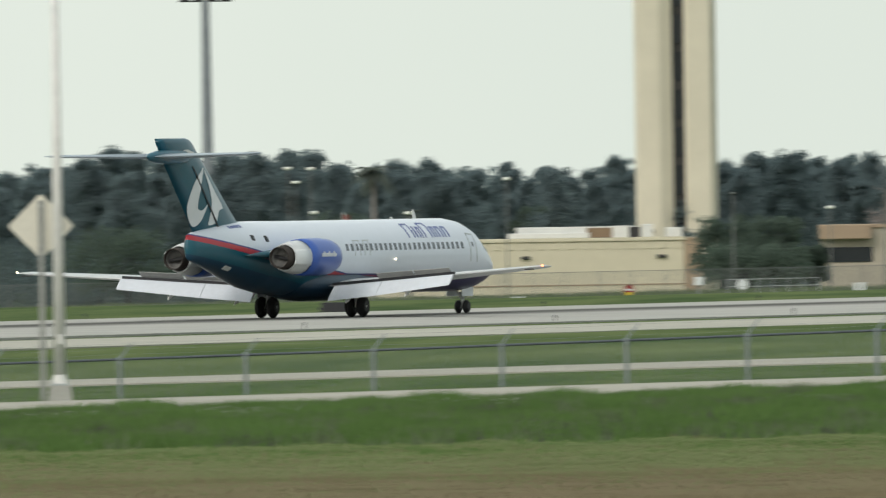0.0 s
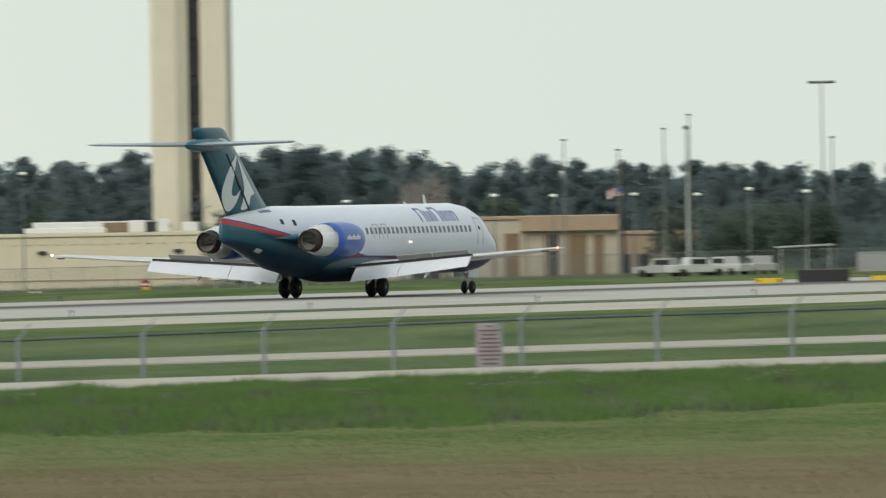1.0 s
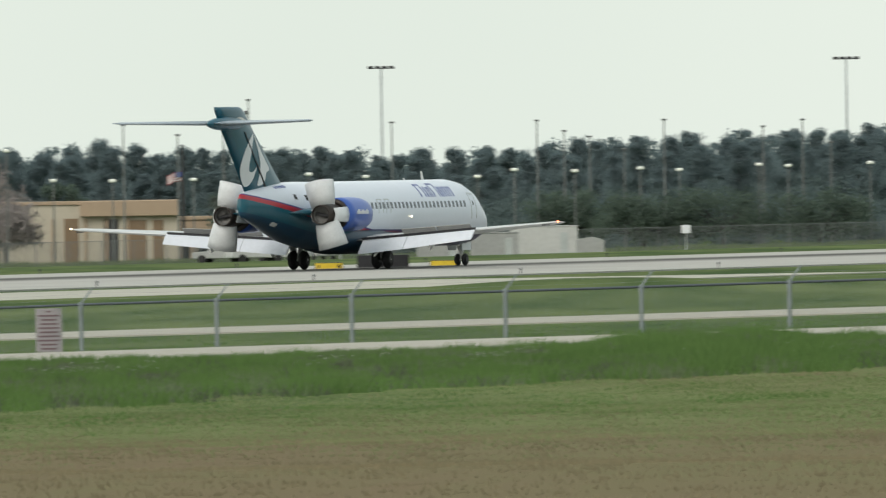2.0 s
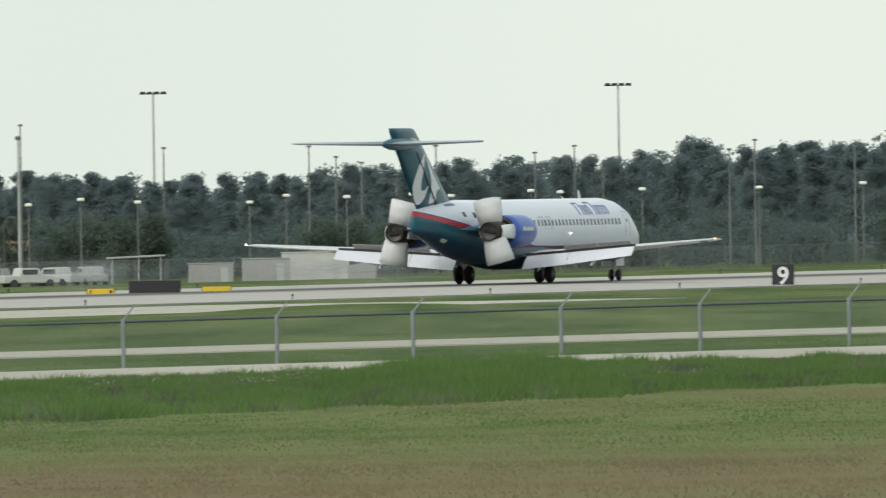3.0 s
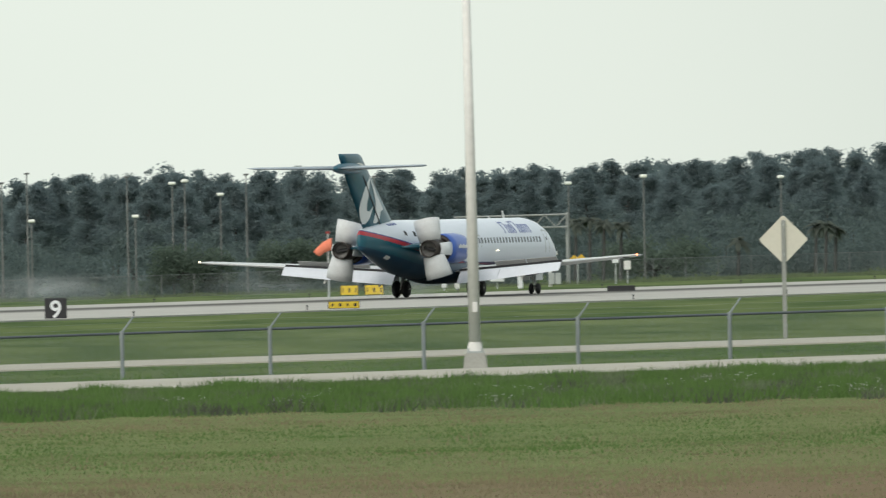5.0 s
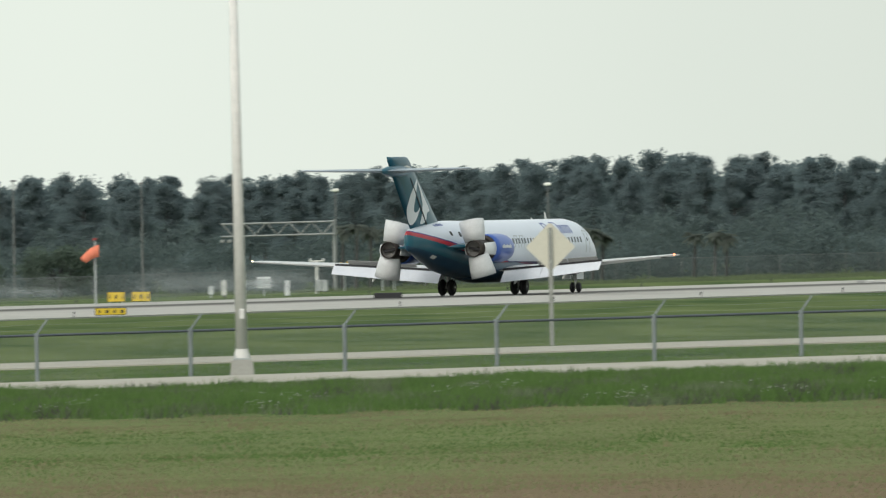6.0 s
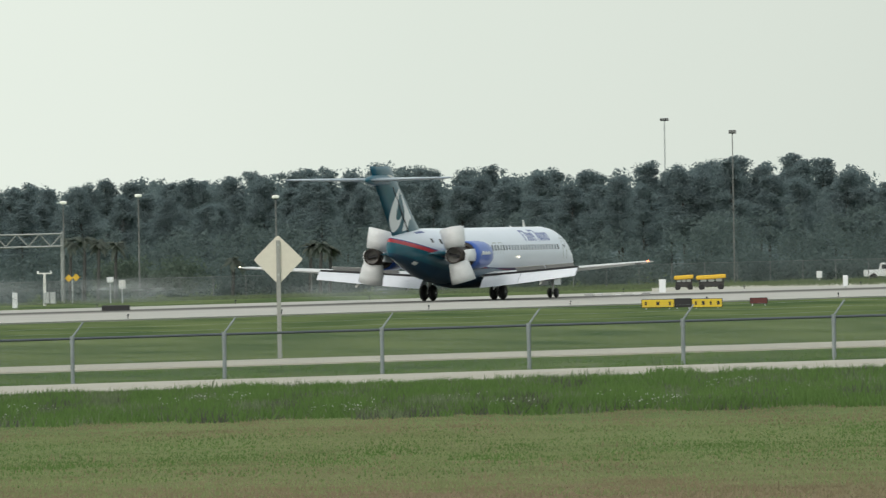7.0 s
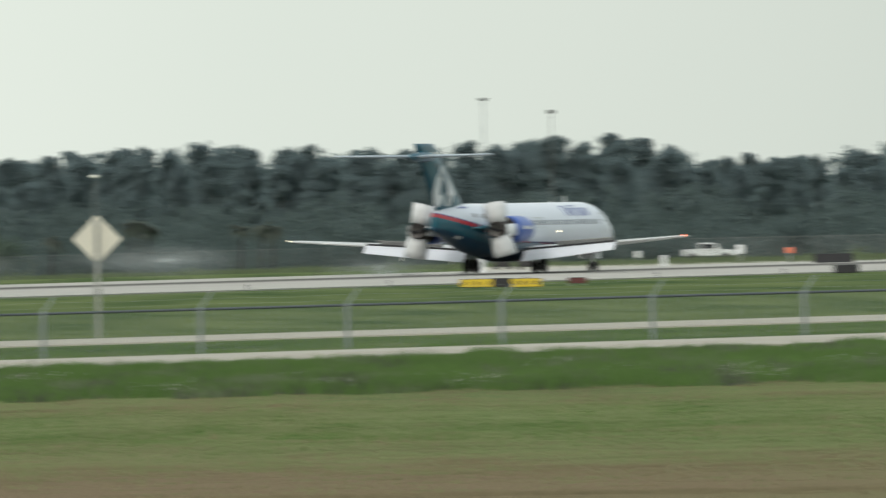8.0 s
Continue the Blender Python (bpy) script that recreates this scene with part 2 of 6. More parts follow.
def tube(bm, a, b, r1, r2=None, n=10, caps=True):
    a, b = Vector(a), Vector(b)
    r2 = r1 if r2 is None else r2
    made = bmesh.ops.create_cone(bm, cap_ends=caps, segments=n, radius1=r1, radius2=r2, depth=(b - a).length)["verts"]
    q = (b - a).to_track_quat("Z", "Y").to_matrix().to_4x4()
    bmesh.ops.transform(bm, matrix=Matrix.Translation((a + b) / 2) @ q, verts=made)
    return bm


def solid():
    return bmesh.new()


def thing(name, x, y, z, rz=0, label="", category="", group="", kind=""):
    e = new(name)
    e.matrix_basis = pose(x, y, z, 0, 0, rz)
    return tagged(e, label, category, group, kind)


# ---- ground ----
HEAD = radians(19.9)
ALONG = Vector((math.sin(HEAD), math.cos(HEAD), 0))
RIGHT = Vector((math.cos(HEAD), -math.sin(HEAD), 0))
TOUCH = Vector((-70.2, 1162.5, 0))

CROWN = 0.17  # how far the runway's edges lie below its middle

PROFILE = (  # distance, depth under the eye at bearing 0 and at bearing 4230
    (0, 1.70, 1.70), (120, 1.75, 1.75), (200, 2.62, 2.60), (250, 2.99, 2.87), (300, 3.23, 3.09), (350, 3.47, 3.19),
    (430, 4.03, 3.34), (440, 4.07, 3.38), (466, 4.10, 3.40), (473, 4.90, 4.20), (480, 5.20, 4.30), (497, 5.27, 4.36), (640, 5.90, 4.75), (760, 6.22, 5.12),
    (819, 6.45, 5.28), (900, 6.60, 5.75), (1000, 6.60, 6.20), (1150, 6.60, 6.60), (1350, 6.65, 6.60), (1650, 8.00, 6.85), (2000, 9.80, 7.50), (2600, 10.50, 8.00), (5200, 10.50, 8.00))


def ground_z(x, y):
    d = math.hypot(x, y)
    a = math.atan2(x, y)
    u = max(-1200.0, min(5600.0, AHEAD + a * FAR))
    k = u / 4230.0
    z = 6.6
    for (d0, a0, b0), (d1, a1, b1) in zip(PROFILE, PROFILE[1:]):
        if d0 <= d <= d1:
            f = (d - d0) / (d1 - d0)
            f = f * f * (3 - 2 * f) if d1 - d0 > 15 and d < 340 else f
            z = (a0 + (b0 - a0) * k) * (1 - f) + (a1 + (b1 - a1) * k) * f
            break
    z = EYE - z
    if d > 1150:
        # level beside the runway, falling away beyond it
        off = (x - TOUCH.x) * RIGHT.x + (y - TOUCH.y) * RIGHT.y
        z *= min(1.0, max(0.0, (-off - 40) / 80))
    if d > 960:
        off = (x - TOUCH.x) * RIGHT.x + (y - TOUCH.y) * RIGHT.y
        z -= CROWN * min(1.0, (d - 960) / 90) * min(1.0, max(0.0, (92 - off) / 62))
    # the overgrown hump before the road
    if 380 < d < 440:
        z += 0.15 * math.exp(-((u - 2110) / 210) ** 2) * math.exp(-((d - 425) / 14) ** 2)
    # the swell in the airfield grass
    if 850 < d < 1150:
        z += 0.74 * math.exp(-((u - 1900) / 420) ** 2) * math.exp(-((d - 1010) / 60) ** 2)
    return z


def make_ground():
    angles = [radians(a) for a in range(-180, -9, 9)] + [radians(-8)] + [radians(-6 + 12 * i / 130) for i in range(131)] + [radians(8)] + [radians(a) for a in range(9, 180, 9)]
    radii = [20, 60, 90] + list(range(110, 200, 6)) + list(range(200, 432, 4)) + [433, 440, 448, 457, 466, 473, 480, 497, 530, 580, 640, 700,
             760, 790, 819, 860, 900, 940, 970, 1000, 1030, 1060, 1100] + list(range(1120, 1960, 20)) + [2000, 2100, 2200, 3000, 4000, 4950]
    verts = [(0, 0, EYE - 1.7)]
    for r in radii:
        for a in angles:
            x, y = r * math.sin(a), r * math.cos(a)
            verts.append((x, y, ground_z(x, y)))
    n = len(angles)
    faces = [(0, 1 + i, 1 + (i + 1) % n) for i in range(n)]
    for j in range(len(radii) - 1):
        o, p = 1 + j * n, 1 + (j + 1) * n
        faces += [(o + i, p + i, p + (i + 1) % n, o + (i + 1) % n) for i in range(n)]
    faces = [tuple(reversed(f)) for f in faces]
    g = raw("ground", verts, faces, GRASS, smooth=True)
    return tagged(g, "uneven airfield grass, green with dry straw patches", "grass", kind="structure")


def band(name, inner, outer, u0, u1, material, label, lift=0.05, steps=120):
    """A strip of paving between two distances that may change with the bearing."""
    verts, faces = [], []
    for i in range(steps + 1):
        u = u0 + (u1 - u0) * i / steps
        row = []
        for d in (inner(u), (inner(u) * 2 + outer(u)) / 3, (inner(u) + outer(u) * 2) / 3, outer(u)):
            x, y = spot(u, d)
            row.append((x, y, ground_z(x, y) + lift))
        x, y = spot(u, inner(u))
        verts += [(x, y, ground_z(x, y) - 0.2)] + row
    for i in range(steps):
        a, b = i * 5, i * 5 + 5
        faces += [(a + k, b + k, b + k + 1, a + k + 1) for k in range(4)]
    ob = raw(name, verts, faces, material)
    return tagged(ob, label, "road", kind="structure")


def slab(name, s0, s1, off, width, material, label, z=0.06, category="runway", drop=(0.0, 0.0)):
    """A long paved slab parallel to the runway, with its own axes: y along, x across."""
    n = 40
    verts, faces = [], []
    for i in range(n + 1):
        y = s0 + (s1 - s0) * i / n
        verts += [(-width / 2, y, -drop[0] - 0.25), (-width / 2, y, -drop[0]), (0, y, 0.0), (width / 2, y, -drop[1]), (width / 2, y, -drop[1] - 0.25)]
    for i in range(n):
        a, b = i * 5, i * 5 + 5
        faces += [(a + k, a + k + 1, b + k + 1, b + k) for k in range(4)]
    ob = raw(name, verts, faces, material)
    ob.matrix_basis = Matrix.Translation(TOUCH + RIGHT * off + Vector((0, 0, z))) @ pose(0, 0, 0, 0, 0, -19.9)
    return tagged(ob, label, category, kind="structure")


make_ground()
slab("runway", -700, 2400, 0, 54, RUNWAY, "weathered pale concrete runway with dark tyre marks", drop=(CROWN - 0.02, CROWN - 0.02))
slab("taxiway", -700, 52, 48, 26, TAXI, "pale concrete taxiway beside the runway", -0.07, "taxiway", drop=(0.036, -0.036))
band("road_1", lambda u: 440, lambda u: 464, -1500, 6100, ROAD, "pale concrete road along the airfield fence")
band("road_2", lambda u: 764, lambda u: 810, -1500, 6100, ROAD, "pale concrete service road in the grass")
band("taxiway_2", lambda u: 1705, lambda u: 1800, 4590, 6100, TAXI, "pale concrete taxiway beyond the runway")

# ---- the airliner ----
def livery_material():
    """White upper hull, a thin blue and a red stripe sweeping down from the tail, teal below, its lowest part darkened
    as shade.
    """
    m = mat("hull_livery", (0.65, 0.7, 0.79), 0.35, vary=0.03, scale=0.5, coat=0.25)
    n, l = m.node_tree.nodes, m.node_tree.links
    b = n["Principled BSDF"]
    white = b.inputs["Base Color"].links[0].from_socket
    tc, sp = n.new("ShaderNodeTexCoord"), n.new("ShaderNodeSeparateXYZ")
    l.new(tc.outputs["Object"], sp.inputs[0])
    total = None
    for y0, y1, v0, v1 in ((-14.3, -7.9, 4.2, 3.1), (-7.9, 1.0, 0.0, -1.05), (1.0, 12.0, 0.0, -0.1), (12.0, 20.0, 0.0, -0.1)):
        r = n.new("ShaderNodeMapRange")
        for key, v in (("From Min", y0), ("From Max", y1), ("To Min", v0), ("To Max", v1)):
            r.inputs[key].default_value = v
        l.new(sp.outputs["Y"], r.inputs["Value"])
        if total is None:
            total = r.outputs[0]
        else:
            a = n.new("ShaderNodeMath")
            l.new(total, a.inputs[0])
            l.new(r.outputs[0], a.inputs[1])
            total = a.outputs[0]
    dz = n.new("ShaderNodeMath")
    dz.operation = "SUBTRACT"
    l.new(sp.outputs["Z"], dz.inputs[0])
    l.new(total, dz.inputs[1])
    colour = white
    # the lowest tone is the teal again, darkened for shade under the hull
    for edge, c in ((0.07, (0.02, 0.03, 0.2)), (0.0, (0.42, 0.02, 0.035)), (-0.25, (0.004, 0.09, 0.135)), (-0.95, (0.006, 0.05, 0.1))):
        t = n.new("ShaderNodeMath")
        t.operation = "LESS_THAN"
        t.inputs[1].default_value = edge
        l.new(dz.outputs[0], t.inputs[0])
        x = n.new("ShaderNodeMix")
        x.data_type = "RGBA"
        l.new(t.outputs[0], x.inputs["Factor"])
        l.new(colour, x.inputs["A"])
        front = n.new("ShaderNodeMapRange")
        for key, v in (("From Min", 1.0), ("From Max", 6.0)):
            front.inputs[key].default_value = v
        l.new(sp.outputs["Y"], front.inputs["Value"])
        shade = n.new("ShaderNodeMix")
        shade.data_type = "RGBA"
        l.new(front.outputs[0], shade.inputs["Factor"])
        shade.inputs["A"].default_value, shade.inputs["B"].default_value = (*c, 1), (0.035, 0.03, 0.11, 1)
        l.new(shade.outputs["Result"], x.inputs["B"])
        colour = x.outputs["Result"]
    l.new(colour, b.inputs["Base Color"])
    return m


HULL = livery_material()
# fairing colour: teal darkened to carry the belly's shade
BELLY = mat("belly_teal_in_shade", (0.006, 0.03, 0.06), 0.4, vary=0.1)
LAMPW = mat("white_position_light", (1.0, 0.85, 0.6), 0.3, vary=0.0, glow=4.0)
LAMPR = mat("red_position_light", (1.0, 0.2, 0.08), 0.3, vary=0.0, glow=6.0)
BUCKET = mat("worn_off_white_paint", (0.57, 0.59, 0.61), 0.45, vary=0.08, scale=1.5)
EXHAUST = mat("burnt_exhaust_metal", (0.05, 0.042, 0.038), 0.5, metal=0.5, vary=0.3, scale=3)
FLAPM = mat("flap_paint", (0.55, 0.58, 0.64), 0.5, vary=0.06, scale=0.8)
SPOIL = mat("worn_spoiler_panel", (0.3, 0.305, 0.3), 0.6, vary=0.15, scale=1.2)
MIXER = mat("dark_grey_exhaust_mixer", (0.17, 0.168, 0.165), 0.6, metal=0.2, vary=0.15, scale=3)
TAILP = mat("blue_grey_tailplane", (0.3, 0.36, 0.42), 0.45, vary=0.08, scale=0.8)
WINGM = mat("wing_grey_metal", (0.5, 0.52, 0.54), 0.4, metal=0.2, vary=0.08, scale=0.8)

STATIONS = ((20.65, 2.2, 0.03, 0.03), (20.5, 2.21, 0.3, 0.27), (20.0, 2.27, 0.6, 0.57), (19.2, 2.38, 0.9, 0.9), (18.2, 2.54, 1.2, 1.26), (17.1, 2.74, 1.44, 1.6),
            (16.0, 2.87, 1.59, 1.76), (14.8, 2.93, 1.67, 1.82), (10.0, 2.93, 1.67, 1.82), (5.0, 2.93, 1.67, 1.82), (0.0, 2.93, 1.67, 1.82), (-4.0, 2.93, 1.67, 1.82),
            (-6.0, 2.99, 1.66, 1.78), (-8.0, 3.12, 1.58, 1.65), (-10.0, 3.32, 1.38, 1.4), (-12.0, 3.48, 1.02, 1.1), (-13.5, 3.54, 0.66, 0.87), (-14.6, 3.56, 0.32, 0.68), (-15.0, 3.56, 0.08, 0.58))


def hull_at(y):
    for (y0, *a), (y1, *b) in zip(STATIONS, STATIONS[1:]):
        if y1 <= y <= y0:
            f = (y0 - y) / (y0 - y1)
            return [p + (q - p) * f for p, q in zip(a, b)]
    return STATIONS[-1][1:]


def hull_patch(name, y0, y1, t0, t1, material, parent, side=1, off=0.012, label="", steps=4):
    """A thin plate that hugs the hull between two stations and two angles above the middle."""
    verts, faces = [], []
    for k, o in enumerate((off, -0.02)):
        for i in range(2):
            y = (y0, y1)[i]
            zc, w, h = hull_at(y)
            for j in range(steps + 1):
                t = radians(t0 + (t1 - t0) * j / steps)
                verts.append((side * (w + o) * math.cos(t), y, zc + (h + o) * math.sin(t)))
    q = steps + 1
    for j in range(steps):
        faces.append((j, j + 1, q + j + 1, q + j))
    for j in range(steps):
        faces.append((j, j + 1, 2 * q + j + 1, 2 * q + j))
        faces.append((q + j, q + j + 1, 3 * q + j + 1, 3 * q + j))
    faces += [(0, q, 3 * q, 2 * q), (steps, q + steps, 3 * q + steps, 2 * q + steps)]
    return raw(name, verts, faces, material, parent, label)


def loft(name, rings, material, parent, label="", smooth=True, close=True):
    verts = [v for r in rings for v in r]
    n = len(rings[0])
    faces = []
    for j in range(len(rings) - 1):
        for i in range(n):
            faces.append((j * n + i, j * n + (i + 1) % n, (j + 1) * n + (i + 1) % n, (j + 1) * n + i))
    if close:
        faces.append(tuple(range(n)))
        faces.append(tuple(reversed(range((len(rings) - 1) * n, len(rings) * n))))
    ob = raw(name, verts, faces, material, parent, label, smooth)
    bm = bmesh.new()
    bm.from_mesh(ob.data)
    bmesh.ops.recalc_face_normals(bm, faces=bm.faces)
    bm.to_mesh(ob.data)
    bm.free()
    return ob


FOIL = ((1.0, 0.0), (0.75, 0.32), (0.5, 0.48), (0.25, 0.5), (0.08, 0.36), (0.0, 0.0), (0.08, -0.3), (0.25, -0.42), (0.5, -0.4), (0.75, -0.22))


def wing_rings(sections, upright=False):
    """sections: span position, leading edge y, chord, height z, thickness."""
    rings = []
    for s, le, c, z, th in sections:
        if upright:
            rings.append([(f * th, le - c * p, s) for p, f in FOIL])
        else:
            rings.append([(s, le - c * p, z + f * th) for p, f in FOIL])
    return rings


def fin_shape(name, outline, material, parent, side, label="", proud=0.03):
    """A flat marking on the fin, following its thinning sides."""
    def skin(y, z):
        k = (z - 4.3) / 4.55
        le, c, th = -8.3 - 5.1 * k, 6.0 - 1.7 * k, 0.62 - 0.34 * k
        p = min(0.98, max(0.02, (le - y) / c))
        f = np.interp(p, [0, 0.08, 0.25, 0.5, 0.75, 1], [0, 0.36, 0.5, 0.48, 0.32, 0])
        return f * th + proud
    bm = bmesh.new()
    vs = [bm.verts.new((side * skin(y, z), y, z)) for y, z in outline]
    f = bm.faces.new(vs)
    r = bmesh.ops.extrude_face_region(bm, geom=[f])
    for v in [g for g in r["geom"] if isinstance(g, bmesh.types.BMVert)]:
        v.co.x -= side * 0.02
    bmesh.ops.triangulate(bm, faces=bm.faces)
    return part(name, bm, material, parent, label)


def curve_points(keys, n=6):
    """A smooth closed outline through the keys."""
    out = []
    m = len(keys)
    for i in range(m):
        p = [Vector(keys[(i + k) % m]) for k in (-1, 0, 1, 2)]
        for j in range(n):
            t = j / n
            out.append(tuple(0.5 * (2 * p[1] + (p[2] - p[0]) * t + (2 * p[0] - 5 * p[1] + 4 * p[2] - p[3]) * t * t + (3 * p[1] - p[0] - 3 * p[2] + p[3]) * t ** 3)))
    return out


def revolve(name, profile, cx, cz, material, parent, label="", n=36, a0=0, a1=360, thick=None):
    """A body of revolution round an axis along y: profile of (y, radius); a part turn gives a shell."""
    verts, faces = [], []
    full = a1 - a0 >= 360
    k = n if full else n + 1
    rows = list(profile) + ([(y, r - thick) for y, r in reversed(profile)] if thick else [])
    for y, r in rows:
        for i in range(k):
            t = radians(a0 + (a1 - a0) * i / n)
            verts.append((cx + r * math.cos(t), y, cz + r * math.sin(t)))
    m = len(rows)
    for j in range(m if thick else m - 1):
        for i in range(k if full else k - 1):
            a, b = j * k, ((j + 1) % m) * k
            faces.append((a + i, a + (i + 1) % k, b + (i + 1) % k, b + i))
    if thick and not full:
        faces.append(tuple(j * k for j in range(m)))
        faces.append(tuple(j * k + k - 1 for j in reversed(range(m))))
    ob = raw(name, verts, faces, material, parent, label, True)
    bm = bmesh.new()
    bm.from_mesh(ob.data)
    bmesh.ops.recalc_face_normals(bm, faces=bm.faces)
    bm.to_mesh(ob.data)
    bm.free()
    return ob


def wheel(parent, x, y, r, w):
    bm = bmesh.new()
    tube(bm, (x - w / 2, y, r), (x + w / 2, y, r), r, n=28)
    bmesh.ops.bevel(bm, geom=[e for e in bm.edges if abs(e.verts[0].co.x - e.verts[1].co.x) < 1e-4], offset=w * 0.28, segments=2, affect="EDGES")
    t = part("wheel", bm, RUBBER, parent, "black rubber tyre on a grey hub", True)
    bm = bmesh.new()
    tube(bm, (x - w / 2 - 0.02, y, r), (x + w / 2 + 0.02, y, r), r * 0.48, n=18)
    part("rim", bm, DARK, t)
    return t


def make_airliner():
    a = thing("airliner", 0, 0, 0, 0, "white and teal twin-engine passenger jet rolling on the runway", "airplane")
    n = 48
    ys = sorted({y for y, *_ in STATIONS} | {x * 0.5 for x in range(-29, 42)}, reverse=True)
    rings = []
    for y in ys:
        zc, w, h = hull_at(y)
        rings.append([(w * math.cos(2 * math.pi * i / n), y, zc + h * math.sin(2 * math.pi * i / n)) for i in range(n)])
    loft("fuselage", rings, HULL, a, "white fuselage with red stripe and teal belly")
    # belly fairing between the wings
    rings = []
    for y, w, h in ((6.0, 0.4, 0.3), (5.0, 1.5, 0.62), (2.0, 1.86, 0.8), (-1.5, 1.86, 0.8), (-3.4, 1.3, 0.62), (-4.6, 0.3, 0.3)):
        rings.append([(w * math.cos(2 * math.pi * i / 24), y, 1.6 + h * math.sin(2 * math.pi * i / 24)) for i in range(24)])
    loft("belly_fairing", rings, BELLY, a)
    # tail
    fin = loft("fin", wing_rings([(4.0, -6.7, 7.7, 0, 0.66), (4.3, -7.75, 6.55, 0, 0.62), (4.75, -8.7, 5.95, 0, 0.585), (5.3, -9.4, 5.65, 0, 0.545), (7.8, -12.25, 4.75, 0, 0.36), (8.6, -13.1, 4.45, 0, 0.3), (8.78, -13.45, 4.15, 0, 0.26), (8.85, -13.9, 3.7, 0, 0.16)], True), TEAL, a, "teal swept tail fin")
    for side in (1, -1):
        fin_shape("emblem", curve_points([(-12.55, 7.4), (-13.9, 6.6), (-14.75, 5.5), (-14.4, 4.6), (-13.6, 4.75), (-12.65, 5.6), (-13.2, 5.35), (-13.7, 5.4), (-13.6, 5.8), (-13.2, 6.4), (-12.8, 7.0)]), WHITE, fin, side, "white curved marking")
        fin_shape("emblem", curve_points([(-12.4, 7.3), (-11.65, 6.35), (-10.9, 5.5), (-11.4, 5.3), (-11.9, 4.75), (-12.75, 4.62), (-12.45, 5.1), (-12.1, 5.8), (-12.2, 6.5)]), WHITE, fin, side, "white curved marking")
        fin_shape("emblem", curve_points([(-13.2, 8.05), (-14.2, 8.3), (-15.1, 8.1), (-14.2, 7.85)]), GREYW, fin, side, "pale curved marking")
        fin_shape("rudder_gap", [(-13.9, 7.5), (-13.78, 7.5), (-11.55, 4.36), (-11.75, 4.36)], BLACK, fin, side, proud=0.05)
    prof = [(-12.9, 0.03), (-13.2, 0.2), (-14.0, 0.34), (-15.5, 0.38), (-17.0, 0.32), (-18.0, 0.18), (-18.3, 0.03)]
    revolve("bullet_fairing", prof, 0, 7.95, TEAL, a, n=16)
    for side in (1, -1):
        loft("tailplane", wing_rings([(side * 0.1, -13.9, 3.5, 7.97, 0.3), (side * 5.4, -16.2, 1.5, 8.05, 0.15), (side * 5.65, -16.6, 1.0, 8.06, 0.06)]), TAILP, a, "pale grey tailplane half")
        # wing
        secs = [(side * 1.2, 4.7, 6.6, 1.5, 0.72), (side * 4.6, 2.6, 4.6, 1.72, 0.5), (side * 8.6, 0.45, 3.2, 1.98, 0.36), (side * 13.9, -2.4, 1.55, 2.34, 0.18), (side * 14.22, -2.75, 1.1, 2.36, 0.07)]
        w = loft("wing", wing_rings(secs), WINGM, a, "grey swept wing with lowered flaps")
        bm = bmesh.new()
        bmesh.ops.create_uvsphere(bm, u_segments=10, v_segments=6, radius=0.055)
        bmesh.ops.transform(bm, matrix=Matrix.Translation((side * 14.2, -3.8, 2.4)), verts=bm.verts)
        part("wingtip_light", bm, LAMPR if side > 0 else LAMPW, w, "lit red light" if side > 0 else "lit white position light")
        bm = bmesh.new()
        box(bm, side * 13.6, -4.05, 2.2, 0.3, 0.5, 0.06, 0.02)
        part("static_wick", bm, DARK, w)
        # flaps: two panels, hinged far down
        for s0, s1, y0, y1, z0, z1, c0, c1 in ((2.1, 4.75, -1.78, -2.0, 1.52, 1.7, 1.18, 1.08), (4.78, 9.0, -2.0, -2.83, 1.7, 2.0, 1.08, 0.8)):
            rr = []
            for s, y, z, c in ((s0, y0, z0, c0), (s1, y1, z1, c1)):
                dy, dz = math.cos(radians(38)), math.sin(radians(38))
                rr.append([(side * s, y - c * dy * p + 0.1 * f * dz, z - c * dz * p + 0.28 * f * dy) for p, f in FOIL])
            loft("flap", rr, FLAPM, w, "white lowered flap panel", False)
        for s, y, z in ((3.0, -1.9, 1.35), (6.4, -2.35, 1.62)):
            bm = bmesh.new()
            bmesh.ops.create_uvsphere(bm, u_segments=10, v_segments=8, radius=1)
            bmesh.ops.transform(bm, matrix=Matrix.Translation((side * s, y, z - 0.3)) @ pose(0, 0, 0, 28, 0, 0) @ Matrix.Diagonal((0.09, 0.8, 0.12, 1)), verts=bm.verts)
            part("flap_fairing", bm, GREYW, w, smooth=True)
        for s0, s1 in ((4.1, 6.2), (6.28, 8.4)):
            bm = bmesh.new()
            vs = []
            for s in (s0, s1):
                y = np.interp(s, [1.2, 4.6, 8.6], [-0.7, -0.95, -1.75])
                z = np.interp(s, [1.2, 4.6, 8.6], [1.72, 1.88, 2.1])
                vs += [(side * s, y, z), (side * s, y - 0.36, z + 0.27), (side * s, y - 0.39, z + 0.25), (side * s, y - 0.04, z - 0.02)]
            b = [bm.verts.new(v) for v in vs]
            for f in ((0, 1, 5, 4), (1, 2, 6, 5), (2, 3, 7, 6), (3, 0, 4, 7), (0, 3, 2, 1), (4, 5, 6, 7)):
                bm.faces.new([b[i] for i in f])
            bmesh.ops.recalc_face_normals(bm, faces=bm.faces)
            part("spoiler", bm, SPOIL, w, "raised grey spoiler panel")
        # solid black bar for the shade in the slot between wing and flap
        bm = bmesh.new()
        vs = []
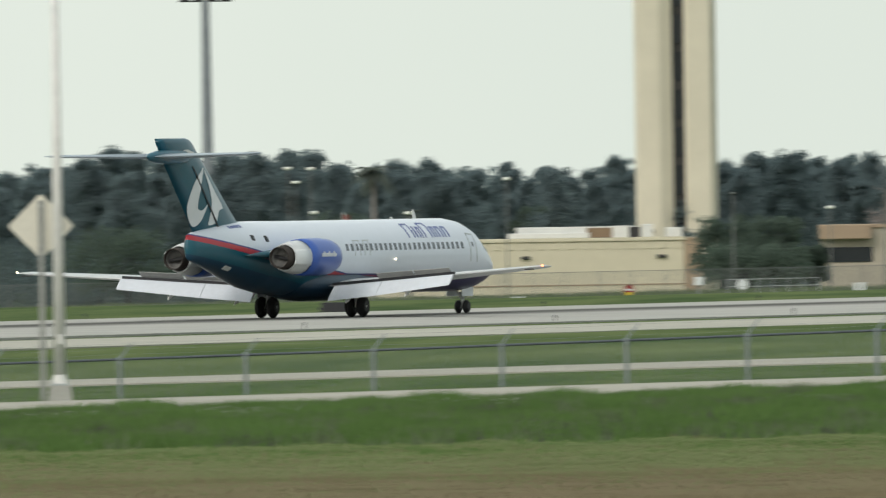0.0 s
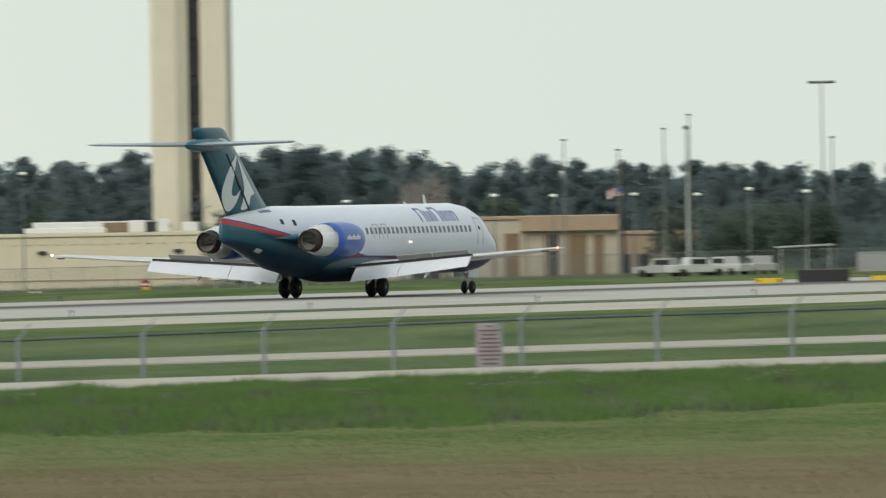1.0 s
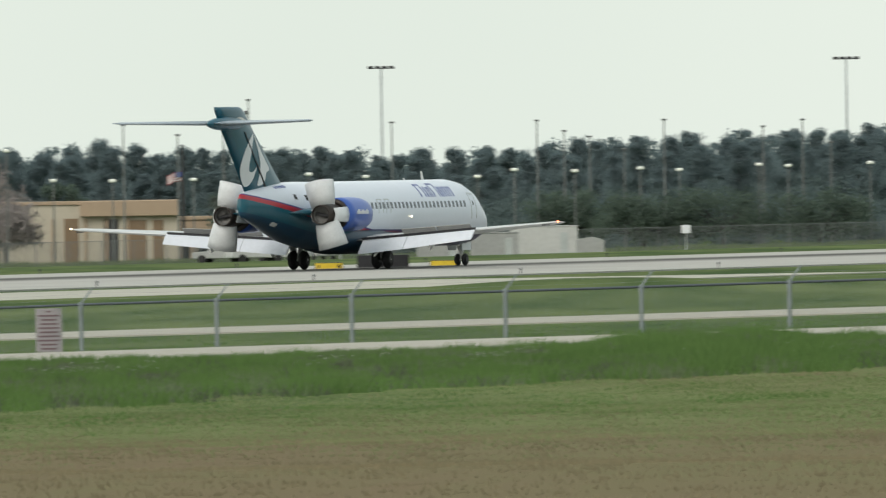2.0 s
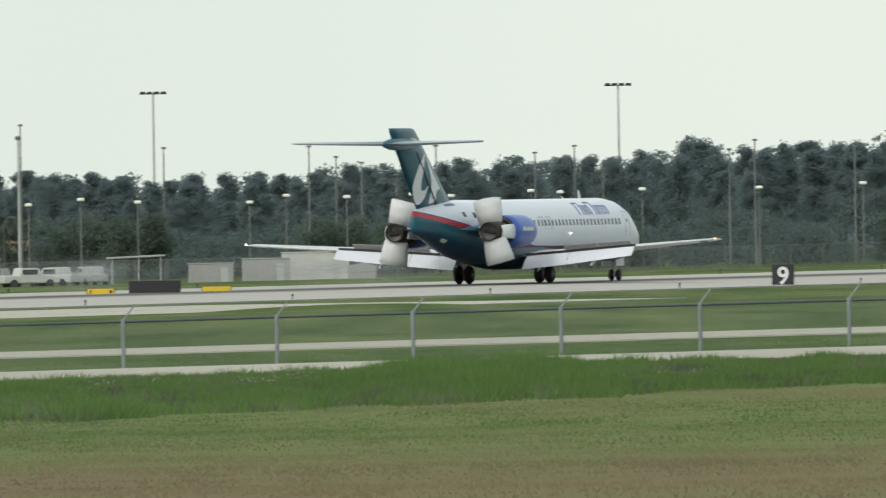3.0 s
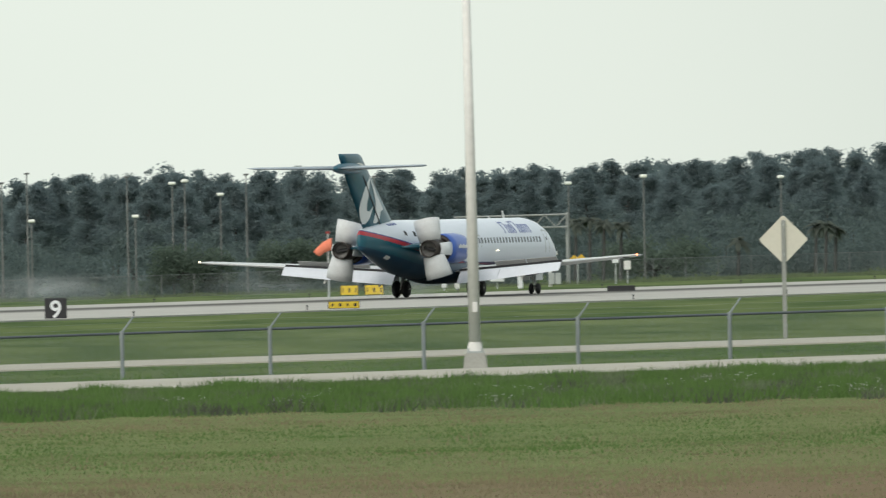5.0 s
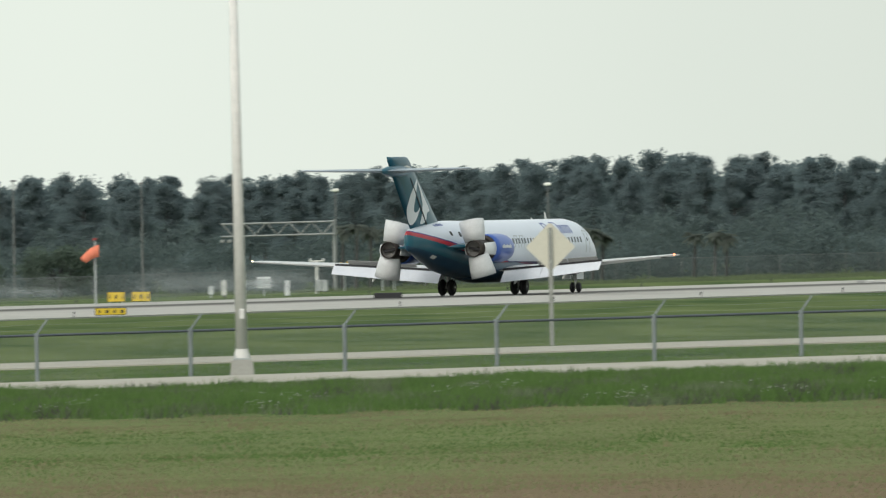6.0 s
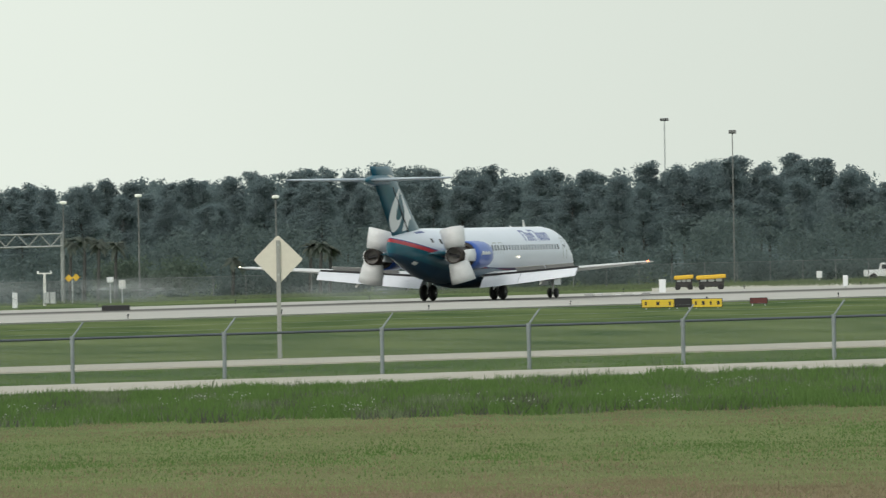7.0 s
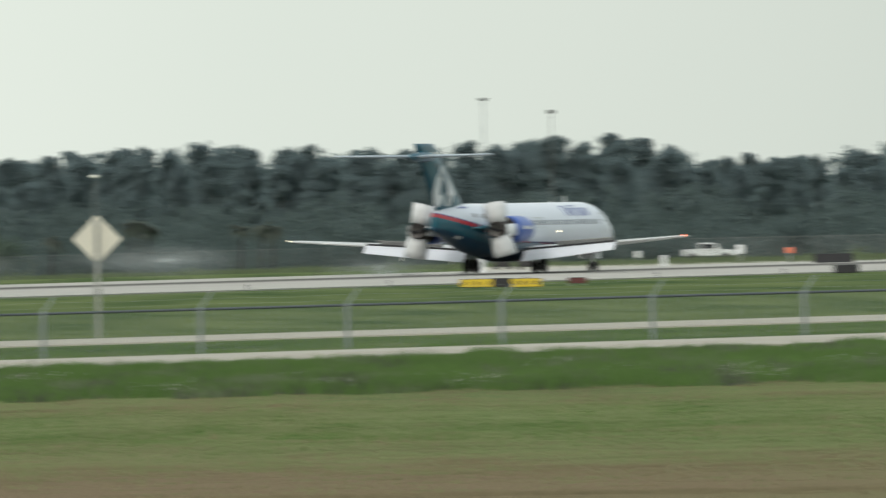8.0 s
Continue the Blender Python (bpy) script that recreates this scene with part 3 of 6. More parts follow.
        for s in (2.0, 4.75, 8.95):
            y = np.interp(s, [1.2, 4.75, 8.95], [-1.72, -1.97, -2.8])
            z = np.interp(s, [1.2, 4.75, 8.95], [1.5, 1.74, 2.03])
            vs.append([bm.verts.new((side * s, y + dy, z + dz)) for dy, dz in ((0.22, 0.0), (0.22, 0.13), (-0.06, 0.13), (-0.06, 0.0))])
        for p, q in zip(vs, vs[1:]):
            for i in range(4):
                bm.faces.new((p[i], p[(i + 1) % 4], q[(i + 1) % 4], q[i]))
        bm.faces.new(vs[0])
        bm.faces.new(vs[-1])
        bmesh.ops.recalc_face_normals(bm, faces=bm.faces)
        part("flap_slot", bm, BLACK, w, "black bar for the shade in the slot above the flap")
    # engines on stub pylons
    buckets = []
    for side in (1, -1):
        cx, cz = side * 2.85, 2.98
        loft("pylon", [[(side * s, y0 - p * ln, 3.1 + f * 0.55) for p, f in FOIL] for s, y0, ln in ((0.6, -5.0, 6.2), (2.3, -5.6, 4.4))], TEAL, a)
        e = revolve("engine", [(-7.8, 0.84), (-8.1, 0.8), (-8.1, 0.52), (-7.5, 0.52)], cx, cz, EXHAUST, a, "jet engine with open thrust reverser", thick=None)
        revolve("cowl", [(-4.3, 0.66), (-4.15, 0.72), (-4.2, 0.8), (-4.6, 0.88), (-5.5, 0.93), (-7.1, 0.92), (-8.0, 0.87)], cx, cz, BLUE, e, "bright blue engine cowl", thick=0.04)
        for a0 in (-29, 151):
            revolve("side_beam", [(-8.0, 0.86), (-8.7, 0.83), (-9.7, 0.74)], cx, cz, WHITE, e, "white beam that carries the reverser", n=10, a0=a0, a1=a0 + 58, thick=0.08)
        revolve("exhaust_pipe", [(-7.4, 0.56), (-9.3, 0.56), (-10.2, 0.53)], cx, cz, EXHAUST, e, "burnt dark exhaust pipe", thick=0.05)
        revolve("exhaust_lining", [(-10.0, 0.47), (-9.8, 0.46), (-9.7, 0.4), (-9.6, 0.2), (-9.6, 0.02)], cx, cz, MIXER, e, "dark grey exhaust mixer", thick=0.02)
        # plain black bar across the mixer face
        bm = bmesh.new()
        box(bm, cx, -9.8, cz - 0.09, 0.82, 0.1, 0.16, 0.03, pose(0, 0, 0, 0, side * 12, 0))
        part("mixer_gap", bm, BLACK, e)
        for i in range(9):
            bm = bmesh.new()
            y = -5.3 - i * 0.2
            r = 0.945
            ang = radians(8)
            box(bm, cx + side * r * math.cos(ang), y, cz + r * math.sin(ang) - 0.12, 0.03, 0.13, (0.17, 0.25, 0.17)[i % 3])
            part("lettering_bar", bm, WHITE, e, "plain white bar in place of lettering")
        for up in (1, -1):
            prof = [(1.56, 0.83), (1.1, 0.8), (0.75, 0.76), (0.2, 0.66)]
            bk = revolve("reverser_bucket", prof, 0, 0, BUCKET, e, "white thrust reverser bucket", n=18, a0=1 if up > 0 else 181, a1=179 if up > 0 else 359, thick=0.06)
            buckets.append((bk, cx, cz, side, up))
    # undercarriage
    for side in (1, -1):
        g = thing("main_gear", 0, 0, 0)
        g.parent = a
        bm = bmesh.new()
        tube(bm, (side * 2.44, 0, 0.5), (side * 2.3, 0.1, 1.75), 0.11)
        tube(bm, (side * 1.9, 0, 0.52), (side * 2.95, 0, 0.52), 0.07)
        tube(bm, (side * 2.42, -0.05, 0.7), (side * 2.35, 0.9, 1.6), 0.05)
        tube(bm, (side * 2.44, 0, 0.75), (side * 1.3, 0.1, 1.5), 0.05)
        part("strut", bm, GREYW, g)
        bm = bmesh.new()
        box(bm, side * 2.85, 0.15, 0.95, 0.05, 0.9, 0.8, 0.02, pose(0, 0, 0, 0, side * 8, 0))
        part("gear_door", bm, WHITE, g)
        for o in (-0.31, 0.31):
            wheel(g, side * 2.44 + o, 0, 0.52, 0.36)
    g = thing("nose_gear", 0, 0, 0)
    g.parent = a
    bm = bmesh.new()
    tube(bm, (0, 17.6, 0.33), (0, 17.7, 1.5), 0.08)
    tube(bm, (-0.25, 17.6, 0.33), (0.25, 17.6, 0.33), 0.05)
    tube(bm, (0, 17.6, 0.6), (0, 16.6, 1.4), 0.04)
    part("strut", bm, GREYW, g)
    for s in (-1, 1):
        bm = bmesh.new()
        box(bm, s * 0.42, 17.3, 0.85, 0.04, 1.3, 0.45, 0.01)
        part("gear_door", bm, WHITE, g)
        wheel(g, s * 0.22, 17.6, 0.33, 0.2)
        bm = bmesh.new()
        tube(bm, (s * 0.2, 17.75, 0.98), (s * 0.2, 17.85, 0.98), 0.09)
        part("taxi_light", bm, GREYW, g)
    # windows, doors and markings
    for side in (1, -1):
        for i in range(25):
            y = 0.6 + i * 0.56
            if i in (2, 4):
                continue
            hull_patch("window", y, y + 0.27, 9.5, 20.5, CABIN, a, side, steps=2)
        for y in (1.55, 2.65):
            for args in ((y, y + 0.06, 2, 26), (y + 0.62, y + 0.68, 2, 26), (y, y + 0.68, 25, 27)):
                hull_patch("exit_outline", *args, STEEL, a, side, steps=3)
            hull_patch("window", y + 0.22, y + 0.46, 9.5, 20.5, CABIN, a, side, steps=2)
        for args in ((15.1, 15.18, -10, 36), (15.95, 16.03, -10, 36), (15.1, 16.03, 35, 37.5)):
            hull_patch("door_outline", *args, STEEL, a, side, steps=5)
        hull_patch("door_window", 15.45, 15.65, 14, 21, GLASSD, a, side, steps=2)
        # the airline's title as plain bars
        y = 8.3
        for w, hgt in ((0.78, 58), (0.18, 50), (0.4, 49), (0.85, 60), (0.4, 49), (0.5, 49), (0.5, 49)):
            for p, q, lo, hi in ((y, y + 0.13, 29, hgt + 2), (y + w - 0.13, y + w, 29, hgt + 2), (y + 0.13, y + w - 0.13, hgt - 2, hgt + 2)):
                if q - p > 0.05:
                    hull_patch("title_bar", p, q, lo, hi, NAVY, a, side, steps=5, label="plain dark blue bar in place of lettering")
            y += w + 0.2
        for y in (-8.5, -9.9):
            hull_patch("vent", y, y + 0.34, 22, 34, BLACK, a, side, steps=2)
        hull_patch("vent", -11.9, -11.3, -62, -48, GREYW, a, side, steps=2)
        y = -11.2
        for w in (0.22, 0.22, 0.3, 0.22):
            hull_patch("registration_bar", y, y + w, 56, 66, NAVY, a, side, steps=2)
            y += w + 0.1
        hull_patch("cockpit_window", 17.6, 18.3, 24, 40, GLASSD, a, side, steps=3)
    bm = bmesh.new()
    bmesh.ops.create_uvsphere(bm, u_segments=10, v_segments=6, radius=0.05)
    bmesh.ops.transform(bm, matrix=Matrix.Translation((1.74, 6.1, 2.78)), verts=bm.verts)
    part("strobe_light", bm, LAMPW, a, "lit white light on the hull side")
    for y, hgt in ((11.9, 0.5), (9.3, 0.16)):
        bm = bmesh.new()
        loft_pts = [(0.02, y, 4.7), (-0.02, y, 4.7), (-0.02, y + 0.4, 4.7), (0.02, y + 0.4, 4.7)]
        v = [bm.verts.new(p) for p in loft_pts] + [bm.verts.new((p[0] * 0.6, y - 0.12 + (p[1] - y) * 0.5, 4.7 + hgt)) for p in loft_pts]
        for f in ((0, 1, 5, 4), (1, 2, 6, 5), (2, 3, 7, 6), (3, 0, 4, 7), (4, 5, 6, 7)):
            bm.faces.new([v[i] for i in f])
        bmesh.ops.recalc_face_normals(bm, faces=bm.faces)
        part("antenna", bm, GREYW, a)
    # the fin rakes back, and carries the tailplane with it
    for ob in [fin, *fin.children]:
        for v in ob.data.vertices:
            v.co.y -= 1.1 * max(0.0, (v.co.z - 4.3) / 4.5)
    for ob in a.children:
        if ob.name.startswith(("tailplane", "bullet_fairing")):
            for v in ob.data.vertices:
                v.co.y -= 1.9 if ob.name.startswith("tailplane") else 1.4
    # the rear of the hull, with fin and engines, is drawn in shorter
    moved = [bk.data for bk, *_ in buckets]
    for ob in a.children_recursive:
        if ob.type == "MESH" and ob.data not in moved:
            for v in ob.data.vertices:
                if v.co.y < -4.5:
                    v.co.y = -4.5 + (v.co.y + 4.5) * 0.925
    return a, buckets


airliner, buckets = make_airliner()

# ---- far side of the runway: woods, buildings, masts ----
SKYLINE = ((-1400, 122), (-782, 120), (-652, 128), (-581, 147), (-481, 136), (-321, 140), (-241, 142), (-162, 108), (-102, 123), (-42, 114), (88, 107), (218, 100), (318, 114), (513, 129),
           (573, 118), (643, 130), (713, 119), (813, 114), (930, 86), (1012, 102), (1138, 79), (1278, 80), (1440, 83), (1553, 62), (1633, 80), (1753, 66), (1884, 93),
           (2004, 95), (2154, 101), (2254, 95), (2354, 112), (2414, 98), (2478, 132), (2558, 111), (2768, 123), (2868, 136), (2968, 114), (3168, 121), (3318, 114),
           (3445, 114), (3595, 121), (3750, 130), (3900, 138), (3946, 145), (4080, 143), (4276, 140), (4450, 128), (4650, 140), (4821, 147), (4910, 138), (5010, 120), (5161, 110), (5301, 123), (6000, 125))


def skyline(u):
    return float(np.interp(u, [a for a, _ in SKYLINE], [b for _, b in SKYLINE]))


def leaves(rng, centres, radii, count, size, squash=0.75):
    """Small loose triangles scattered through clumps: vertices and faces."""
    k = len(centres)
    pick = rng.integers(0, k, count)
    d = rng.normal(size=(count, 3))
    d /= np.linalg.norm(d, axis=1)[:, None] + 1e-9
    r = radii[pick][:, None] * rng.uniform(0.02, 1.1, (count, 1)) ** 0.45
    p = centres[pick] + d * r * np.array([1, 1, squash])
    s = size * rng.uniform(0.6, 1.5, (count, 1))
    a, b = rng.normal(size=(count, 3)), rng.normal(size=(count, 3))
    a /= np.linalg.norm(a, axis=1)[:, None]
    b /= np.linalg.norm(b, axis=1)[:, None]
    v = np.stack([p + a * s, p - a * s * 0.5 + b * s * 0.8, p - a * s * 0.5 - b * s * 0.8], 1).reshape(-1, 3)
    return v, np.arange(count * 3).reshape(-1, 3)


def limb_mesh(segments, n=6):
    verts, faces = [], []
    for a, b, ra, rb in segments:
        a, b = Vector(a), Vector(b)
        q = (b - a).to_track_quat("Z", "Y")
        o = len(verts)
        for p, r in ((a, ra), (b, rb)):
            for i in range(n):
                t = 2 * math.pi * i / n
                verts.append(tuple(p + q @ Vector((r * math.cos(t), r * math.sin(t), 0))))
        faces += [(o + i, o + (i + 1) % n, o + n + (i + 1) % n, o + n + i) for i in range(n)]
    return verts, faces


def pine_meshes(seed, h):
    """A pine: bent tapered trunk, limbs, and a ragged crown of needle clumps."""
    rng = np.random.default_rng(seed)
    lean = rng.uniform(-0.05, 0.05, 2)
    top = Vector((lean[0] * h, lean[1] * h, h * 0.97))
    mid = Vector((lean[0] * h * 0.3 + rng.uniform(-0.2, 0.2), lean[1] * h * 0.3, h * 0.5))
    segs = [((0, 0, -0.3), mid, 0.15, 0.12), (mid, top, 0.12, 0.03)]
    cs, rs = [], []
    base = rng.uniform(0.18, 0.4)
    for i in range(46):
        f = base + (0.98 - base) * (i + rng.uniform(0, 1)) / 46
        reach = ((1.1 - f) * h * 0.3 * rng.uniform(0.45, 1.3) + 0.2) * (0.55 + 0.45 * min(1.0, (f - base) / 0.25))
        t = rng.uniform(0, 2 * math.pi)
        root = mid.lerp(top, max(0.0, (f - 0.5) / 0.5)) if f > 0.5 else Vector((0, 0, 0)).lerp(mid, f / 0.5)
        tip = root + Vector((math.cos(t) * reach, math.sin(t) * reach, reach * rng.uniform(0.0, 0.4)))
        segs.append((root, tip, 0.04, 0.012))
        for k in (0.35, 0.62, 0.86, 1.0):
            cs.append(root.lerp(tip, k) + Vector(rng.normal(size=3)) * 0.12)
            rs.append(rng.uniform(0.3, 0.52) * (1.15 - 0.45 * f))
    tv, tf = limb_mesh(segs, 4)
    lv, lf = leaves(rng, np.array([tuple(c) for c in cs]), np.array(rs) * 1.75, 15000, 0.085, 0.7)
    return (tv, tf), (lv.tolist(), lf.tolist())


def make_pines():
    rng = np.random.default_rng(5)
    kinds = []
    for k in range(7):
        h = 10.0
        trunk, crown = pine_meshes(40 + k, h)
        t = thing("pine_tree", 0, 0, -400, 0, "tall dark green pine at the edge of the woods", "tree", "pines of the wood's edge")
        raw("trunk", *trunk, BARK, t, "grey-brown bare trunk")
        raw("crown", *crown, HAZE_LEAF, t, "dark green needle crown")
        kinds.append(t)
    u = -1000.0
    i = 0
    while u < 5700:
        for row in range(2):
            uu = u + rng.uniform(-18, 18)
            d = rng.uniform(2010, 2080) + row * 90
            x, y = spot(uu, d)
            z = ground_z(x, y)
            topw = skyline(uu) + rng.uniform(-9, 17) - (0 if row else rng.uniform(4, 44))
            s = max(0.5, (high(topw, d) - z) / 10.0)
            src = kinds[i % 7]
            m = pose(x, y, z, 0, 0, rng.uniform(0, 360))
            ob = src if i < 7 else copy_thing(src, m)
            ob.matrix_basis = m @ Matrix.Diagonal((s * rng.uniform(0.85, 1.15), s * rng.uniform(0.85, 1.15), s, 1))
            i += 1
        u += rng.uniform(30, 50)


def make_far_woods():
    """The depth of the wood behind its edge, and the scrub along its foot."""
    rng = np.random.default_rng(9)
    vs, fs, n = [], [], 0
    for i in range(620):
        u = rng.uniform(-1250, 5900)
        d = rng.uniform(2180, 2420)
        x, y = spot(u, d)
        z = ground_z(x, y)
        top = high(skyline(u) + rng.uniform(-30, 9), d)
        h = top - z
        c, r = [], []
        for k in range(26):
            f = rng.uniform(0.12, 0.97)
            sp = (1.08 - f) * 2.6 + 0.25
            c.append((x + rng.uniform(-sp, sp), y + rng.uniform(-sp, sp), z + h * f))
            r.append(rng.uniform(0.6, 1.2))
        c.append((x, y, top - 0.4))
        r.append(0.5)
        v, f = leaves(rng, np.array(c), np.array(r), 1100, 0.16, 0.7)
        vs.append(v)
        fs.append(f + n)
        n += len(v)
    ob = raw("woods", np.concatenate(vs).tolist(), np.concatenate(fs).tolist(), HAZE_LEAF)
    tagged(ob, "dense pine wood behind the airfield, paled blue-grey for haze", "woods", kind="stuff")
    vs, fs, n = [], [], 0
    for i in range(720):
        u = rng.uniform(-1250, 5900)
        d = rng.uniform(1900, 2000)
        if -230 < u < 1330:
            d += 120
        x, y = spot(u, d)
        z = ground_z(x, y)
        h = rng.uniform(1.2, 6.2)
        c = [(x + rng.uniform(-1.6, 1.6), y + rng.uniform(-1, 1), z + h * rng.uniform(0.1, 0.95)) for k in range(12)]
        v, f = leaves(rng, np.array(c), rng.uniform(0.6, 1.1, 12), 600, 0.14, 0.75)
        vs.append(v)
        fs.append(f + n)
        n += len(v)
    ob = raw("scrub", np.concatenate(vs).tolist(), np.concatenate(fs).tolist(), SCRUB)
    tagged(ob, "low dark scrub along the foot of the wood", "shrubs", kind="stuff")
    # the closed mass of the wood's interior
    verts, faces = [], []
    cols, rows = 420, 14
    for j in range(rows + 1):
        for i in range(cols + 1):
            u = -1400 + 7500 * i / cols
            w0, w1 = -70.0, skyline(u) - 34 + 10 * noise.noise((u * 0.03, 3.1, 0))
            d = 2440 + 9 * noise.noise((u * 0.02, j * 0.7, 0)) + 6 * j
            x, y = spot(u, d)
            zt = high(w0 + (w1 - w0) * j / rows, d)
            verts.append((x, y, ground_z(x, y) - 1 if j == 0 else zt + 0.3 * noise.noise((u * 0.05, j * 1.3, 7))))
    for j in range(rows):
        for i in range(cols):
            a = j * (cols + 1) + i
            faces.append((a, a + 1, a + cols + 2, a + cols + 1))
    ob = raw("wood_interior", verts, faces, HAZE_LEAF, smooth=False)
    tagged(ob, "closed interior of the pine wood, paled blue-grey for haze", "woods", kind="stuff")


def make_broadleaf(u, d, topw, width, seed, label, material=None):
    rng = np.random.default_rng(seed)
    x, y = spot(u, d)
    z = ground_z(x, y)
    h = high(topw, d) - z
    t = thing("broadleaf_tree", x, y, z, 0, label, "tree")
    r = width * d / FAR / 2
    segs = [((0, 0, -0.3), (0.1, 0, h * 0.35), 0.2, 0.14)]
    cs, rs = [], []
    for k in range(70):
        a, q = rng.uniform(0, 2 * math.pi), rng.uniform(0.1, 1) ** 0.5
        f = rng.uniform(0.25, 0.95)
        rr = r * q * math.sqrt(max(0.1, 1 - ((f - 0.5) / 0.62) ** 2))
        p = (math.cos(a) * rr, math.sin(a) * rr * 0.7, h * f)
        cs.append(p)
        rs.append(rng.uniform(0.14, 0.26) * r + 0.2)
        segs.append(((0.1, 0, h * 0.3), p, 0.05, 0.012))
    raw("trunk", *limb_mesh(segs), BARK, t)
    v, f = leaves(rng, np.array(cs), np.array(rs), 7000, 0.13, 0.8)
    raw("crown", v.tolist(), f.tolist(), material or LEAF2, t)
    return t


def make_bare_tree(u, d, topw, width, seed):
    rng = np.random.default_rng(seed)
    x, y = spot(u, d)
    z = ground_z(x, y)
    h = high(topw, d) - z
    r = width * d / FAR / 2
    t = thing("bare_tree", x, y, z, 0, "leafless rounded grey-brown tree behind the building", "tree")
    segs = [((0, 0, -0.3), (0, 0, h * 0.35), 0.22, 0.16)]
    for k in range(130):
        a, e = rng.uniform(0, 2 * math.pi), math.asin(rng.uniform(-0.25, 1.0))
        ln = rng.uniform(0.6, 1.0)
        tip = Vector((math.cos(a) * math.cos(e) * r * ln, math.sin(a) * math.cos(e) * r * ln, h * 0.42 + math.sin(e) * h * 0.57 * ln))
        root = Vector((0, 0, h * rng.uniform(0.25, 0.4)))
        mid = root.lerp(tip, 0.5) + Vector(rng.uniform(-0.3, 0.3, 3))
        segs += [(root, mid, 0.06, 0.035), (mid, tip, 0.035, 0.01)]
        for j in range(46):
            q = mid.lerp(tip, rng.uniform(0.0, 1))
            segs.append((q, q + Vector(rng.normal(size=3)) * 0.42, 0.03, 0.014))
    raw("branchwork", *limb_mesh(segs, 3), TWIG, t)


def make_palm(u, d, topw, seed, thick=0.16, reach=1.0):
    rng = np.random.default_rng(seed)
    x, y = spot(u, d)
    z = ground_z(x, y)
    h = high(topw, d) - z
    t = thing("palm_tree", x, y, z, 0, "slender palm with drooping dark fronds", "tree", "palms by the wood")
    bark = TWIG if reach > 1.5 else BARK
    raw("trunk", *limb_mesh([((0, 0, -0.2), (0.1, 0, h * 0.5), thick, thick * 0.8), ((0.1, 0, h * 0.5), (0.15, 0, h * 0.84), thick * 0.8, thick * 0.7)], 8), bark, t)
    verts, faces = [], []
    for k in range(30):
        a, up = rng.uniform(0, 2 * math.pi), rng.uniform(-0.6, 1.0)
        ln = rng.uniform(0.7, 1.15) * reach
        base = Vector((0.15, 0, h * 0.84))
        prev = None
        for s in range(6):
            f = s / 5
            p = base + Vector((math.cos(a) * ln * f, math.sin(a) * ln * f, ln * (up * f - 0.75 * f * f)))
            wd = 0.17 * reach ** 0.5 * math.sin(math.pi * min(1, f * 0.9 + 0.1)) + 0.02
            side = Vector((-math.sin(a), math.cos(a), 0)) * wd
            o = len(verts)
            verts += [tuple(p + side - Vector((0, 0, wd * 0.6))), tuple(p), tuple(p - side - Vector((0, 0, wd * 0.6)))]
            if s:
                faces += [(o - 3, o - 2, o + 1, o), (o - 2, o - 1, o + 2, o + 1)]
    raw("fronds", verts, faces, PALM, t)


def make_tower():
    d = 2014
    x, y = spot(416, d)
    z = ground_z(x, y)
    k = d / FAR
    t = thing("control_tower", x, y, z, -math.degrees(math.atan2(x, y)), "tall cream concrete control tower shaft with dark recess", "tower")
    h = 42.0
    for name, x0, x1, mx in (("pier", -73, -6, 0), ("pier", 15, 72, 1)):
        bm = bmesh.new()
        w = (x1 - x0) * k
        c = (x0 + x1) / 2 * k
        ch = 0.9 if mx == 0 else 0.7
        pts = [(-w / 2, 1.6), (-w / 2, -0.9 + ch * 0.6), (-w / 2 + ch * 0.35, -0.9), (w / 2 - ch * 1.2, -0.9), (w / 2, -0.2), (w / 2, 1.6)]
        if mx:
            pts = [(-w / 2, 1.6), (-w / 2, -0.5), (-w / 2 + 0.25, -0.9), (w / 2 - 0.55, -0.9), (w / 2, -0.1), (w / 2, 1.6)]
        lo = [bm.verts.new((c + px, py, 0)) for px, py in pts]
        hi = [bm.verts.new((c + px, py, h)) for px, py in pts]
        n = len(pts)
        for i in range(n):
            bm.faces.new((lo[i], lo[(i + 1) % n], hi[(i + 1) % n], hi[i]))
        bm.faces.new(hi)
        bmesh.ops.recalc_face_normals(bm, faces=bm.faces)
        part(name, bm, TOWERW, t, "cream concrete pier")
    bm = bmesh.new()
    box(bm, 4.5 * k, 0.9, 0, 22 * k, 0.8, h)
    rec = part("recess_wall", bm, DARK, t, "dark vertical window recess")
    for i in range(12):
        bm = bmesh.new()
        box(bm, 4.5 * k, 0.44, 2.0 + i * 3.2, 14 * k, 0.12, 2.5, 0.02)
        part("window", bm, GLASSD, rec)
    bm = bmesh.new()
    box(bm, -52 * k, -1.0, 5.2, 0.9, 0.3, 0.35, 0.05)
    part("wall_lamp", bm, DARK, t)
    return t


